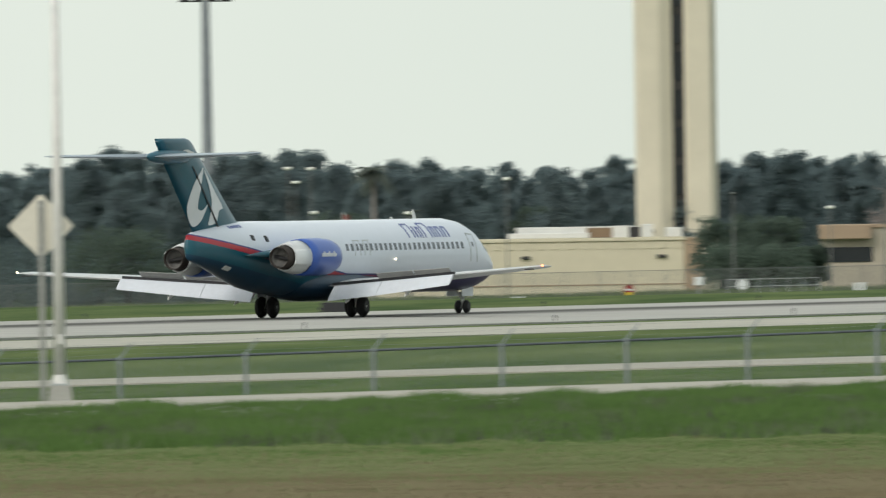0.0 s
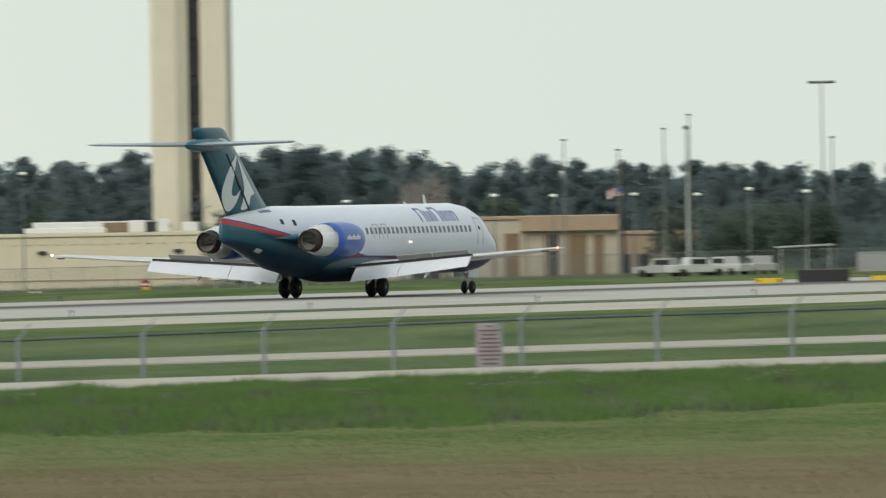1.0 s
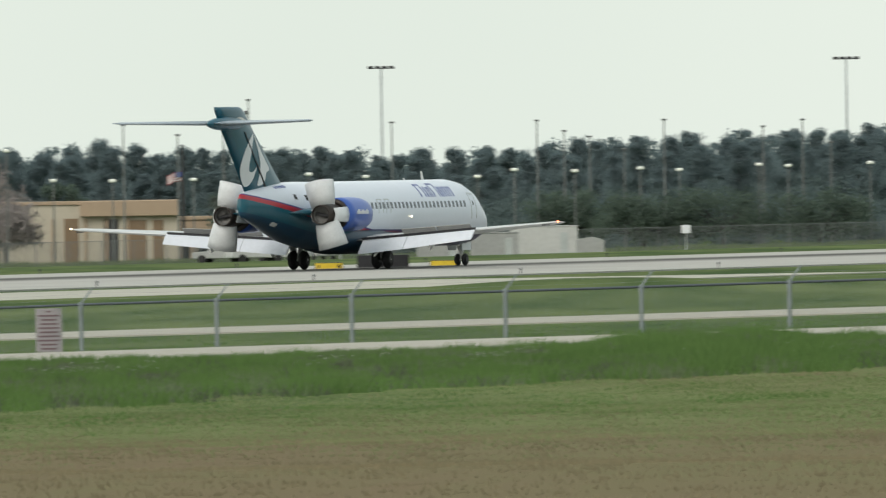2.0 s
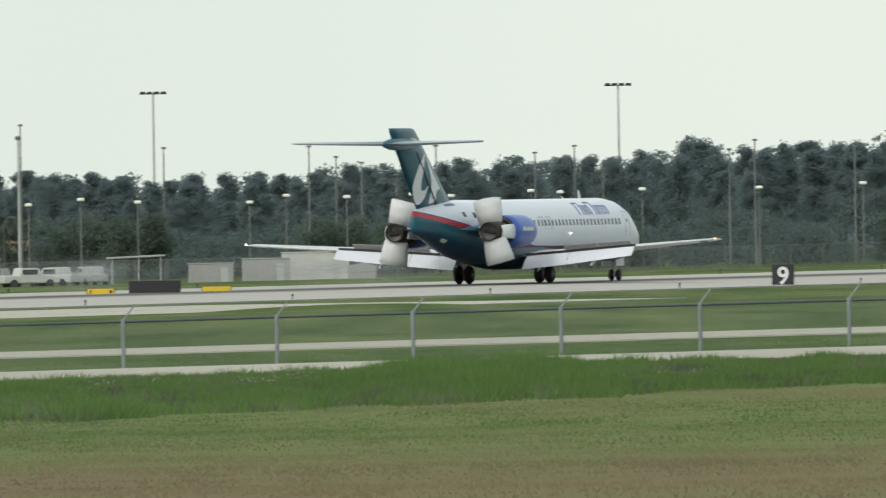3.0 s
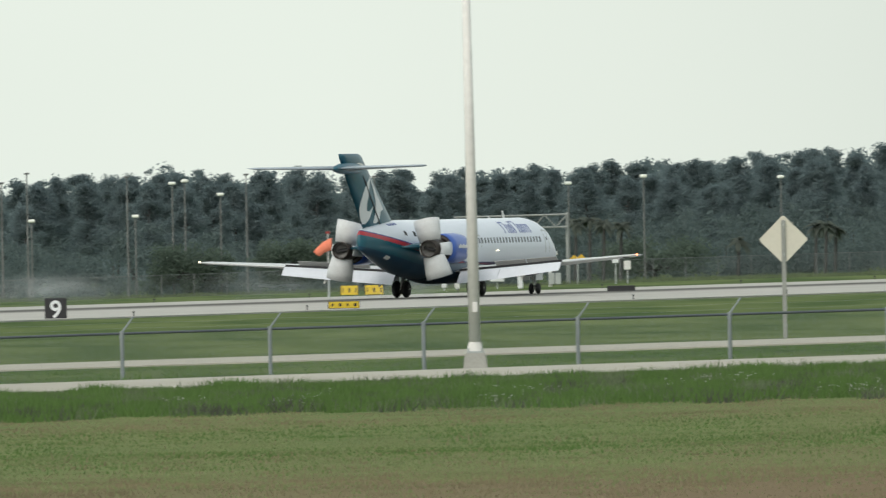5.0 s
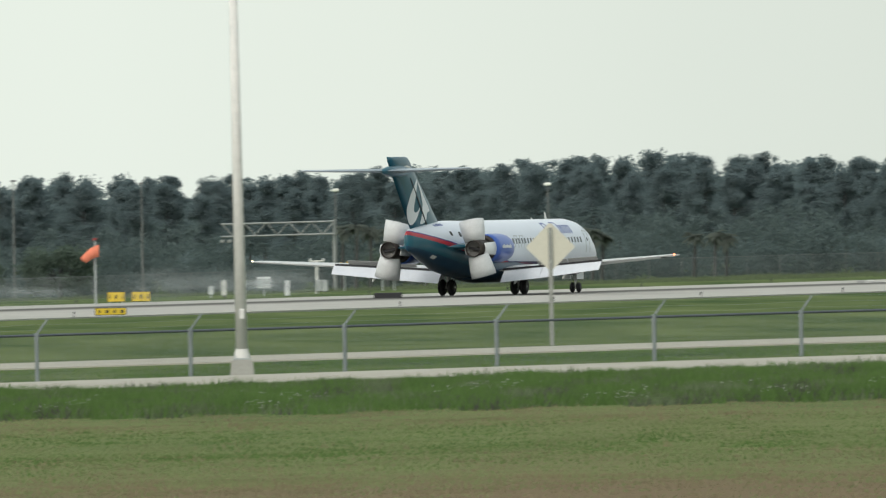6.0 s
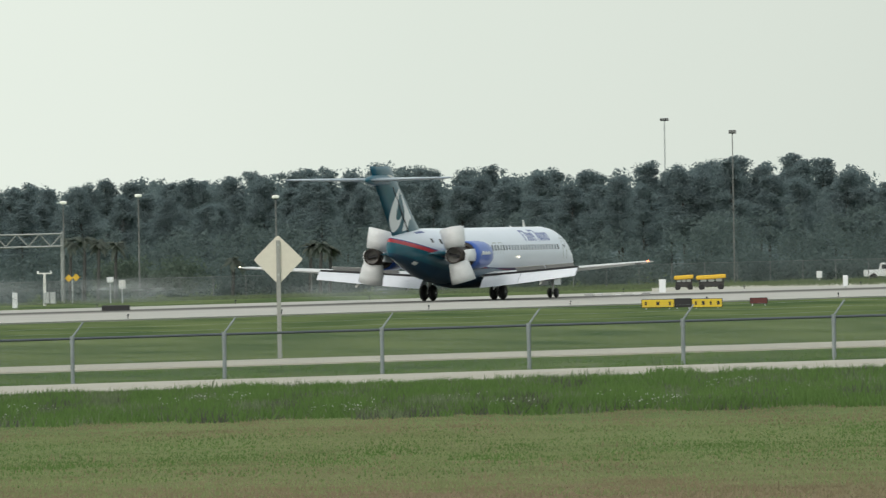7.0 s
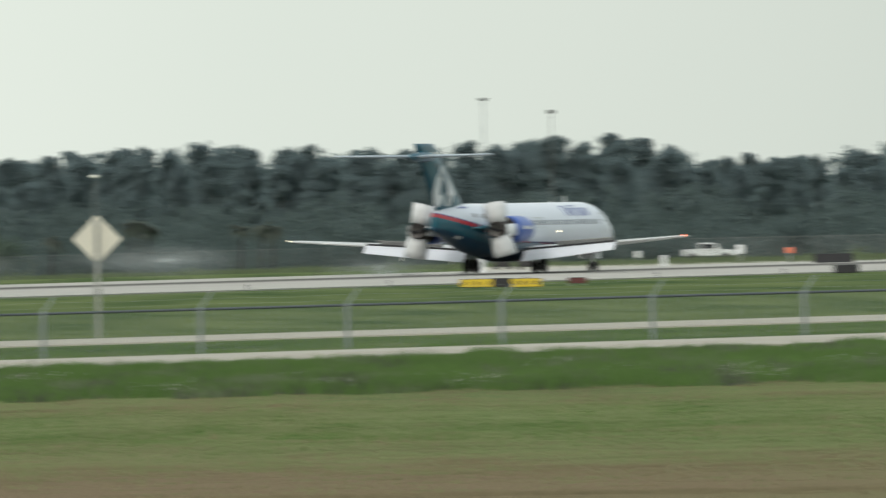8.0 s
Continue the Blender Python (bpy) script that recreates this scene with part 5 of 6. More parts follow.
def make_flag():
    d = 1900
    x, y = spot(1176, d)
    z = ground_z(x, y)
    h = high(96, d) - z
    k = d / FAR
    c = thing("flagpole", x, y, z, -math.degrees(math.atan2(x, y)), "tall pole flying a red and white striped flag", "flag")
    bm = bmesh.new()
    tube(bm, (0, 0, 0), (0, 0, h), 0.16, 0.1)
    part("pole", bm, DARK, c)
    zt = high(50, d) - z
    fl = None
    for i in range(9):
        verts, faces = [], []
        for s in range(9):
            f = s / 8
            xx, sag = -0.1 - f * 1.15, 0.35 * f + 0.06 * math.sin(f * 9)
            for zz in (zt - i * 0.085 - sag, zt - (i + 1) * 0.085 - sag):
                verts.append((xx, 0.1 * math.sin(f * 7), zz))
        faces = [(2 * s, 2 * s + 1, 2 * s + 3, 2 * s + 2) for s in range(8)]
        o = raw("stripe", verts, faces, RED if i % 2 == 0 else WHITE, c)
    bm = bmesh.new()
    box(bm, -0.32, -0.03, zt - 0.5, 0.44, 0.06, 0.42, 0.01)
    part("canton", bm, NAVY, c)


def make_cart(u0, u1, w0, w1, d, label):
    """Ground equipment: yellow canopy on legs over a grey chassis."""
    x, y = spot((u0 + u1) / 2, d)
    z = ground_z(x, y)
    w = (u1 - u0) * d / FAR
    h = high(w1, d) - z
    c = thing("equipment_cart", x, y, z, -math.degrees(math.atan2(x, y)), label, "cart", "yellow carts beside the taxiway")
    bm = bmesh.new()
    box(bm, 0, 0.5, h - 0.32, w, 1.4, 0.3, 0.06, pose(0, 0, 0, 0, -3, 0))
    part("canopy", bm, OCHRE, c)
    bm = bmesh.new()
    box(bm, 0, 0.5, 0.25, w * 0.75, 1.0, h * 0.35, 0.05)
    part("chassis", bm, DARK, c)
    for k in range(3):
        bm = bmesh.new()
        box(bm, (k - 1) * w * 0.26, 0.35, 0.25 + h * 0.33, w * 0.2, 0.8, h * (0.2 + 0.07 * k), 0.03)
        part("machinery", bm, STEEL, c)
    for sx in (-0.4, 0.4):
        for yy in (0, 1):
            bm = bmesh.new()
            tube(bm, (sx * w, yy, 0.2), (sx * w, yy, h - 0.2), 0.05, n=8)
            part("leg", bm, DARK, c)
            bm = bmesh.new()
            tube(bm, (sx * w * 0.8, yy - 0.05, 0.22), (sx * w * 0.8, yy + 0.1, 0.22), 0.22, n=12)
            part("wheel", bm, RUBBER, c)


def make_marker_pole(u, d, topw):
    x, y = spot(u, d)
    z = ground_z(x, y)
    h = high(topw, d) - z
    c = thing("flag_pole", x, y, z, -math.degrees(math.atan2(x, y)), "slim white pole with a limp red and white flag", "flag")
    bm = bmesh.new()
    tube(bm, (0, 0, 0), (0, 0, h), 0.06, 0.045, 8)
    part("pole", bm, GREYW, c)
    verts, faces = [], []
    for i in range(8):
        zz = h - 0.15 - 0.2 * i
        verts += [(0.04, -0.03, zz), (0.2 + 0.05 * math.sin(i * 1.3), -0.06 - 0.05 * math.cos(i * 1.7), zz - 0.05), (0.34 + 0.08 * math.sin(i * 0.9), 0.05 * math.sin(i * 2.1), zz - 0.12)]
    for i in range(7):
        o = i * 3
        faces += [(o, o + 1, o + 4, o + 3), (o + 1, o + 2, o + 5, o + 4)]
    cloth = raw("flag", verts, faces, [RED, WHITE], c, "hanging red and white cloth", smooth=True)
    for k, p in enumerate(cloth.data.polygons):
        p.material_index = (k // 4) % 2


make_marker_pole(-175, 1880, 34)


def make_pipe_rail():
    """A low grey pipe barrier with two rails before the office."""
    f = thing("pipe_barrier", 0, 0, 0, 0, "grey two-rail pipe barrier on the grass", "barrier")
    ends = []
    for u in range(502, 668, 27):
        x, y = spot(u, 1685)
        ends.append(Vector((x, y, ground_z(x, y))))
    for i, p in enumerate(ends):
        bm = bmesh.new()
        tube(bm, p - Vector((0, 0, 0.1)), p + Vector((0, 0, 1.0)), 0.032, n=8)
        part("post", bm, STEEL, f)
        if i + 1 < len(ends):
            for z in (0.45, 0.96):
                bm = bmesh.new()
                tube(bm, p + Vector((0, 0, z)), ends[i + 1] + Vector((0, 0, z)), 0.02, n=8)
                part("rail", bm, STEEL, f)


make_pipe_rail()


def make_blocks():
    """Low pale barrier blocks in a row beside the taxiway."""
    rng = np.random.default_rng(71)
    for i in range(7):
        d = 1600
        x, y = spot(4478 + i * 17, d)
        c = thing("barrier_block", x, y, ground_z(x, y) - 0.03, rng.uniform(-20, 20), "low pale weathered barrier block beside the taxiway", "barrier", "barrier blocks by the taxiway")
        bm = bmesh.new()
        box(bm, 0, 0, 0, 0.55, 0.4, rng.uniform(0.3, 0.5), 0.06)
        part("block", bm, SITEPALE if i % 2 else SITEGREY, c)
        bm = bmesh.new()
        box(bm, 0, 0, -0.02, 0.62, 0.5, 0.1, 0.02)
        part("foot", bm, SITEGREY, c)


make_blocks()
panel_sign("equipment_box", 1482, 1574, -128, -105, 1302, BLACK, "long low black box beside the runway", 0, category="box", boxy=True)
panel_sign("runway_sign", 1611, 1663, -127, -116, 1310, YELLOW, "bright yellow low runway sign", 2, 0)
panel_sign("runway_sign", 1407, 1457, -130, -117, 1298, YELLOW, "black framed yellow low runway sign", 2, 2)
panel_sign("equipment_box", -217, -170, -142, -125, 1225, BLACK, "low black box beside the runway", 0, category="box", boxy=True)
panel_sign("taxiway_sign", 3144, 3176, -98, -80, 1492, YELLOW, "yellow taxiway sign with black markings", 2, 3)
panel_sign("taxiway_sign", 3187, 3221, -98, -80, 1494, YELLOW, "yellow taxiway sign with black markings", 2, 3)
panel_sign("taxiway_sign", 3122, 3178, -121, -108, 1348, YELLOW, "wide low yellow taxiway sign with black markings", 2, 4)
panel_sign("taxiway_sign", 4571, 4630, -110, -95, 1425, YELLOW, "yellow section of a long taxiway sign", 2, 3)
panel_sign("taxiway_sign", 4630, 4660, -110, -94, 1425, BLACK, "black section of a long taxiway sign", 2, 0)
panel_sign("taxiway_sign", 4660, 4715, -111, -95, 1425, YELLOW, "yellow section of a long taxiway sign", 2, 4)
panel_sign("taxiway_sign", 4763, 4795, -106, -95, 1450, DARKRED, "small dark red mandatory sign beside the runway", 2, 1)
panel_sign("equipment_box", 3616, 3666, -100, -90, 1490, BLACK, "low dark box beside the runway", 0, category="box", boxy=True)
panel_sign("equipment_box", 5198, 5268, -78, -60, 1720, BLACK, "long low black box beside the runway", 0, category="box", boxy=True)
panel_sign("equipment_box", 5233, 5278, -95, -80, 1560, BLACK, "low black box beside the runway", 0, category="box", boxy=True)


def make_arrow_board(u, w, d):
    """Two amber diamond plates side by side on a post."""
    x, y = spot(u, d)
    z = ground_z(x, y)
    zc = high(w, d) - z
    c = thing("warning_board", x, y, z, -math.degrees(math.atan2(x, y)), "pair of amber diamond warning plates on a grey post", "road sign")
    bm = bmesh.new()
    tube(bm, (0, 0.06, -0.1), (0, 0.06, zc + 0.1), 0.05, n=8)
    part("post", bm, STEEL, c)
    for sx, sz in ((-0.26, 0.0), (0.28, 0.06)):
        bm = bmesh.new()
        box(bm, 0, 0, -0.21, 0.42, 0.04, 0.42, 0.015)
        bmesh.ops.transform(bm, matrix=Matrix.Translation((sx, 0, zc + sz)) @ pose(0, 0, 0, 0, 45, 0), verts=bm.verts)
        part("plate", bm, OCHRE, c)


make_arrow_board(3565, -41, 1760)
GANTRY = mat("pale_gantry_steel", (0.26, 0.28, 0.28), 0.6, vary=0.12, scale=0.6)
make_nine()
make_windsock()
make_gantry()
make_cross_lamp()
make_flag()
make_cart(4630, 4664, -78, -53, 1720, "yellow canopied ground equipment cart")
make_cart(4669, 4722, -79, -53, 1715, "long yellow canopied ground equipment cart")
for u, w0, w1, wd, d, m, lab, cat in (
        (2065, -76, -61, 16, 1600, WHITE, "square white board on a thin post", "sign"), (3422, -79, -58, 25, 1620, WHITE, "white equipment cabinet on a stake", "cabinet"),
        (3463, -92, -65, 9, 1600, WHITE, "slim white marker box beside the runway", "marker"), (3328, -88, -73, 9, 1600, WHITE, "slim white marker box beside the runway", "marker"),
        (3351, -90, -63, 9, 1620, GREYW, "slim grey marker box beside the runway", "marker"), (3632, -50, -40, 12, 1700, WHITE, "small white sign board on a stake", "sign"),
        (3653, -62, -46, 12, 1700, GREYW, "small grey cabinet before the fence", "cabinet"), (4609, -88, -60, 12, 1650, WHITE, "white marker box beside the runway", "marker"),
        (4933, -78, -58, 9, 1680, WHITE, "slim white marker post beside the runway", "marker"), (4887, -62, -50, 10, 1850, WHITE, "small white sign board on a stake", "sign"),
        (5068, -58, -42, 13, 1800, WHITE, "white marker box beside the runway", "marker"), (5155, -58, -48, 14, 1750, ORANGE, "small orange marker board on a stake", "sign"),
        (529, -112, -94, 20, 1690, WHITE, "round white marker on a stake", "marker"), (452, -105, -90, 16, 1695, WHITE, "white notice board on the fence", "sign"),
        (730, -125, -104, 8, 1620, WHITE, "white marker post beside the runway", "marker"), (742, -125, -104, 8, 1620, WHITE, "white marker post beside the runway", "marker"),
        (126, -135, -120, 8, 1500, WHITE, "white marker post beside the runway", "marker"), (138, -135, -120, 8, 1500, WHITE, "white marker post beside the runway", "marker")):
    small_box("marker_board", u, w0, w1, wd, d, m, lab, cat)


def make_stop():
    d = 1690
    x, y = spot(328, d)
    z = ground_z(x, y)
    c = thing("stop_sign", x, y, z, -math.degrees(math.atan2(x, y)), "red octagonal road sign with a yellow base", "sign")
    zc = high(-113, d) - z
    bm = bmesh.new()
    tube(bm, (0, 0, max(0.4, zc)), (0, -0.03, max(0.4, zc)), 0.38, n=8)
    part("panel", bm, RED, c)
    bm = bmesh.new()
    box(bm, 0, -0.05, max(0.4, zc) - 0.06, 0.5, 0.02, 0.14)
    part("lettering_bar", bm, WHITE, c)
    bm = bmesh.new()
    tube(bm, (0, 0.03, -0.1), (0, 0.03, max(0.4, zc) + 0.2), 0.04)
    part("post", bm, STEEL, c)
    bm = bmesh.new()
    box(bm, 0, 0, 0, 0.45, 0.3, 0.22, 0.03)
    part("base", bm, YELLOW, c)


make_stop()
# white service truck at the far right
make_truck(5013, 1900, 99, "white service truck behind the fence", WHITE)


def make_edge_lights():
    k = 0
    for side in (-1, 1):
        for i in range(-3, 26):
            p = TOUCH + ALONG * (i * 30) + RIGHT * side * 25.5
            c = thing("runway_light", p.x, p.y, 0.06 - CROWN * 0.86, 0, "small dark runway edge light on a stake", "light", "runway edge lights")
            bm = bmesh.new()
            tube(bm, (0, 0, 0), (0, 0, 0.18), 0.03, 0.03, 8)
            part("stem", bm, DARK, c)
            bm = bmesh.new()
            tube(bm, (0, 0, 0.18), (0, 0, 0.28), 0.06, 0.04, 10)
            part("lens", bm, GLASSD, c)


make_edge_lights()

# ---- near side: fence, lamp posts, road signs ----
POSTS = (-800, -575, -352, -126, 101, 322, 536, 765, 992, 1232, 1471, 1743, 1984, 2246, 2492, 2756, 3018, 3290, 3563, 3832, 4111, 4371, 4644, 4911, 5180, 5450)


def fence_at(u):
    d = 475 + max(0.0, 1250 - u) / FAR * 480 * 0.49
    w = np.interp(u, [-800, -126, 992, 1743, 2756, 3563, 4911, 5450], [-225, -211, -184, -173, -158, -148, -131, -125])
    x, y = spot(u, d)
    return Vector((x, y, high(w, d))), d


def make_fence():
    f = thing("chain_link_fence", 0, 0, 0, 0, "galvanised chain-link airfield fence with barbed wire arms", "fence")
    ends = [fence_at(u)[0] for u in POSTS]
    verts, faces = [], []
    for i, p in enumerate(ends):
        g = ground_z(p.x, p.y)
        bm = bmesh.new()
        tube(bm, (p.x, p.y, g - 0.2), (p.x, p.y, p.z - 0.02), 0.042, n=10)
        po = part("post", bm, GALV, f)
        bm = bmesh.new()
        tube(bm, (p.x, p.y, p.z - 0.09), (p.x, p.y, p.z + 0.05), 0.055, 0.045, n=10)
        part("cap", bm, GALV, po)
        tip = p + Vector((0.235, 0.2, 0.33))
        bm = bmesh.new()
        tube(bm, p + Vector((0, 0, 0.02)), tip, 0.022, 0.018, n=6)
        part("barb_arm", bm, GALV, po)
        if i + 1 < len(ends):
            q = ends[i + 1]
            bm = bmesh.new()
            tube(bm, p, q, 0.026, n=10)
            part("top_rail", bm, DARKSTEEL, f)
            for k in (0.33, 0.66, 1.0):
                off = Vector((0.235, 0.2, 0.33)) * k
                sag = Vector((0, 0, 0.02))
                for s in range(2):
                    a, b = (p, p.lerp(q, 0.5) - sag) if s == 0 else (p.lerp(q, 0.5) - sag, q)
                    a, b = a + off, b + off
                    o = len(verts)
                    t = Vector((0, 0, 0.0012))
                    verts += [tuple(a - t), tuple(b - t), tuple(b + t), tuple(a + t)]
                    faces.append((o, o + 1, o + 2, o + 3))
            h = 1.8
            n = 58
            for s in (0, 1):
                for j in range(-int(n * h / 3.05) - 1, n):
                    p0 = j / n
                    p1 = p0 + h / 3.05
                    q0, q1 = max(0.0, p0), min(1.0, p1)
                    if q1 <= q0:
                        continue
                    z0, z1 = -h + (q0 - p0) * 3.05, -(p1 - q1) * 3.05
                    if s:
                        z0, z1 = -h - z0, -h - z1
                    A, B = p.lerp(q, q0) + Vector((0, 0, z0)), p.lerp(q, q1) + Vector((0, 0, z1))
                    o = len(verts)
                    t = Vector((0, 0, 0.0015))
                    verts += [tuple(A - t), tuple(B - t), tuple(B + t), tuple(A + t)]
                    faces.append((o, o + 1, o + 2, o + 3))
    tagged(raw("wire_mesh", verts, faces, GALV, f), kind="stuff")
    # notice hung on the mesh
    p, d = fence_at(935)
    c = thing("fence_notice", p.x, p.y - 0.05, p.z - 0.95, -math.degrees(math.atan2(p.x, p.y)), "white warning notice with lines of dark lettering", "sign")
    bm = bmesh.new()
    box(bm, 0, 0, 0, 0.53, 0.012, 0.9, 0.004)
    part("panel", bm, FADED, c)
    for i in range(10):
        w = (0.1, 0.44, 0.3, 0.36, 0.42, 0.38, 0.44, 0.46, 0.34, 0.32)[i]
        bm = bmesh.new()
        box(bm, 0, -0.011, 0.82 - i * 0.083, w, 0.006, 0.036)
        part("lettering_bar", bm, NOTICE, c, "plain faded purple bar in place of lettering")


GALV = mat("dull_galvanised_pipe", (0.22, 0.25, 0.27), 0.6, metal=0.25, vary=0.15, scale=3)
DARKSTEEL = mat("weathered_dark_pipe", (0.07, 0.085, 0.105), 0.6, metal=0.3, vary=0.15, scale=2)
FADED = mat("faded_notice_board", (0.3, 0.28, 0.3), 0.7, vary=0.1, scale=4)
NOTICE = mat("faded_print", (0.15, 0.1, 0.115), 0.6, vary=0.1)
CONC = mat("cast_concrete", (0.36, 0.36, 0.34), 0.85, vary=0.12, scale=3, bump=0.004)
POLE = mat("brushed_aluminium_pole", (0.66, 0.66, 0.65), 0.7, metal=0.0, vary=0.1, scale=1.5)


def make_lamp_post(u):
    d = 466
    x, y = spot(u, d)
    z = ground_z(x, y) - 0.02
    c = thing("street_lamp", x, y, z, -math.degrees(math.atan2(x, y)), "tapered aluminium street lamp post on a concrete footing", "street lamp", "street lamps along the road")
    bm = bmesh.new()
    tube(bm, (0, 0, -0.3), (0, 0, 0.36), 0.4, 0.29, 4)
    bmesh.ops.transform(bm, matrix=pose(0, 0, 0, 0, 0, 45), verts=bm.verts)
    bmesh.ops.bevel(bm, geom=bm.edges[:], offset=0.03, segments=2, affect="EDGES")
    part("footing", bm, CONC, c, "square tapered concrete footing")
    bm = bmesh.new()
    box(bm, 0, 0, 0.34, 0.36, 0.36, 0.05, 0.012)
    part("base_plate", bm, STEEL, c)
    bm = bmesh.new()
    tube(bm, (0, 0, 0.38), (0, 0, 0.56), 0.165, 0.125, 20)
    part("collar", bm, POLE, c)
    bm = bmesh.new()
    tube(bm, (0, 0, 0.4), (0, 0, 9.5), 0.118, 0.07, 24)
    part("pole", bm, POLE, c, smooth=True)
    bm = bmesh.new()
    box(bm, 0.02, -0.118, 1.15, 0.1, 0.03, 0.2, 0.01)
    part("handhole_cover", bm, POLE, c)
    for sx in (-1, 1):
        for sy in (-1, 1):
            bm = bmesh.new()
            tube(bm, (sx * 0.14, sy * 0.14, 0.38), (sx * 0.14, sy * 0.14, 0.45), 0.02, n=6)
            part("bolt", bm, STEEL, c)
    return c


def make_diamond(u, d, top, bottom, post_w, post_r):
    x, y = spot(u, d)
    z = ground_z(x, y)
    k = d / FAR
    zc, half = high((top + bottom) / 2, d) - z, (top - bottom) / 2 * k
    c = thing("diamond_sign", x, y, z, -math.degrees(math.atan2(x, y)), "bare back of a diamond road sign on a steel post", "road sign", "diamond road signs")
    bm = bmesh.new()
    side = half * math.sqrt(2)
    r, corners = side * 0.07, []
    for q, (cx, cz) in enumerate(((1, 1), (-1, 1), (-1, -1), (1, -1))):
        for k in range(5):
            t = radians(90 * q + 22.5 * k)
            corners.append((cx * (side / 2 - r) + r * math.cos(t), cz * (side / 2 - r) + r * math.sin(t)))
    front, back = [bm.verts.new((a, 0, b)) for a, b in corners], [bm.verts.new((a, 0.012, b)) for a, b in corners]
    bm.faces.new(front)
    bm.faces.new(list(reversed(back)))
    for i in range(len(corners)):
        k = (i + 1) % len(corners)
        bm.faces.new((front[i], back[i], back[k], front[k]))
    bmesh.ops.recalc_face_normals(bm, faces=bm.faces)
    bmesh.ops.transform(bm, matrix=Matrix.Translation((0, 0.03, zc)) @ pose(0, 0, 0, 0, 45, 0), verts=bm.verts)
    part("panel", bm, SIGNBACK, c, "bare aluminium sign back")
    bm = bmesh.new()
    box(bm, 0, 0, -0.3, post_r * 2, post_r, zc + half * 0.78 + 0.3, 0.006)
    po = part("post", bm, DARKPOST, c)
    for f in (-0.6, 0.6):
        bm = bmesh.new()
        tube(bm, (0, -post_r * 0.9, zc + f * half), (0, -post_r * 0.4, zc + f * half), post_r * 0.5, n=8)
        part("bolt", bm, STEEL, po)


DARKPOST = mat("sign_post_steel", (0.3, 0.31, 0.3), 0.6, metal=0.3, vary=0.15, scale=2)
make_fence()
make_lamp_post(-681)
make_lamp_post(3381).rotation_euler.y -= radians(0.4)
make_diamond(-711, 466.5, 76, -41, 14, 0.055)
make_diamond(3930, 850, 30, -58, 8, 0.075)


# ---- grass ----
def tufts(name, u0, u1, d0, d1, density, height, spread, blades, material, seed, label, edge=0, feather=False):
    """Loose grass blades, each a bent sliver, scattered over the bank."""
    rng = np.random.default_rng(seed)
    area = (u1 - u0) / FAR * (d1 ** 2 - d0 ** 2) / 2
    n = int(area * density)
    d = np.sqrt(rng.uniform(d0 ** 2, d1 ** 2, n))
    u = rng.uniform(u0, u1, n)
    patch = np.array([noise.noise((a * 0.012, b * 0.05, seed)) for a, b in zip(u, d)])
    keep = patch > rng.uniform(-0.75, 0.15, n)
    # the long grass comes nearer along the bend of the bank
    bank = np.interp(u, [900, 1900, 2700], [292, 326, 352]) + 2.5 * np.sin(u * 0.021) + 1.5 * np.sin(u * 0.067)
    if edge:
        keep &= (d > bank) if edge > 0 else (d < bank + 3)
    if feather:
        soft_edge = 0.3 * (d1 - d0)
        keep &= np.minimum(d - d0, d1 - d) / soft_edge > rng.uniform(0, 1, n)
    d, u, patch = d[keep], u[keep], patch[keep]
    n = len(d)
    verts = np.zeros((n * blades, 3, 3))
    for i in range(n):
        x, y = spot(u[i], d[i])
        z = ground_z(x, y)
        hh = height(u[i], d[i]) * max(0.35, 1 + 1.1 * patch[i])
        q = rng.uniform(-1, 1, (blades, 2)) * spread
        lean = rng.normal(size=(blades, 2)) * hh * 0.35
        hgt = hh * rng.uniform(0.5, 1.2, blades)
        wd = 0.012 + 0.02 * hh
        for b in range(blades):
            px, py = x + q[b, 0], y + q[b, 1]
            verts[i * blades + b] = ((px - wd, py, z - 0.02), (px + wd, py, z - 0.02), (px + lean[b, 0], py + lean[b, 1], z + hgt[b]))
    v = verts.reshape(-1, 3)
    ob = raw(name, v.tolist(), np.arange(len(v)).reshape(-1, 3).tolist(), material)
    return tagged(ob, label, "grass", kind="stuff")


def hump(u):
    return math.exp(-((u - 2110) / 190) ** 4)


tufts("tall_grass", -900, 5450, 286, 439, 4.6, lambda u, d: (0.17 if d < 424 else 0.06) + 0.09 * hump(u), 0.3, 11, BLADE, 3, "long rank green grass on the road bank", 1)
tufts("weedy_grass", -900, 5450, 286, 432, 2.0, lambda u, d: 0.14, 0.3, 9, WEED, 15, "grey-green weeds in the long grass", 1)
tufts("brown_weeds", -900, 5450, 286, 425, 0.8, lambda u, d: 0.15, 0.3, 9, RANK, 25, "dull brownish weeds in the long grass", 1)
tufts("straw_grass", -900, 5450, 312, 372, 2.6, lambda u, d: 0.03, 0.4, 7, STRAW, 16, "dry strip along the mown edge", -1, True)
tufts("seed_stalks", -900, 5450, 130, 330, 0.05, lambda u, d: 0.07, 0.3, 3, STRAW, 18, "thin dry seed stalks in the mown grass", -1)
tufts("short_grass", -900, 5450, 190, 372, 5.0, lambda u, d: 0.028, 0.3, 7, DRYBLADE, 4, "short half-dry mown grass", -1, True)
tufts("dry_grass", -900, 5450, 55, 285, 4.5, lambda u, d: 0.026, 0.3, 7, STRAW, 8, "dry straw-coloured mown grass", 0, True)
tufts("green_grass", -900, 5450, 240, 335, 3.2, lambda u, d: 0.028, 0.5, 7, BLADE, 6, "short green mown grass", -1, True)
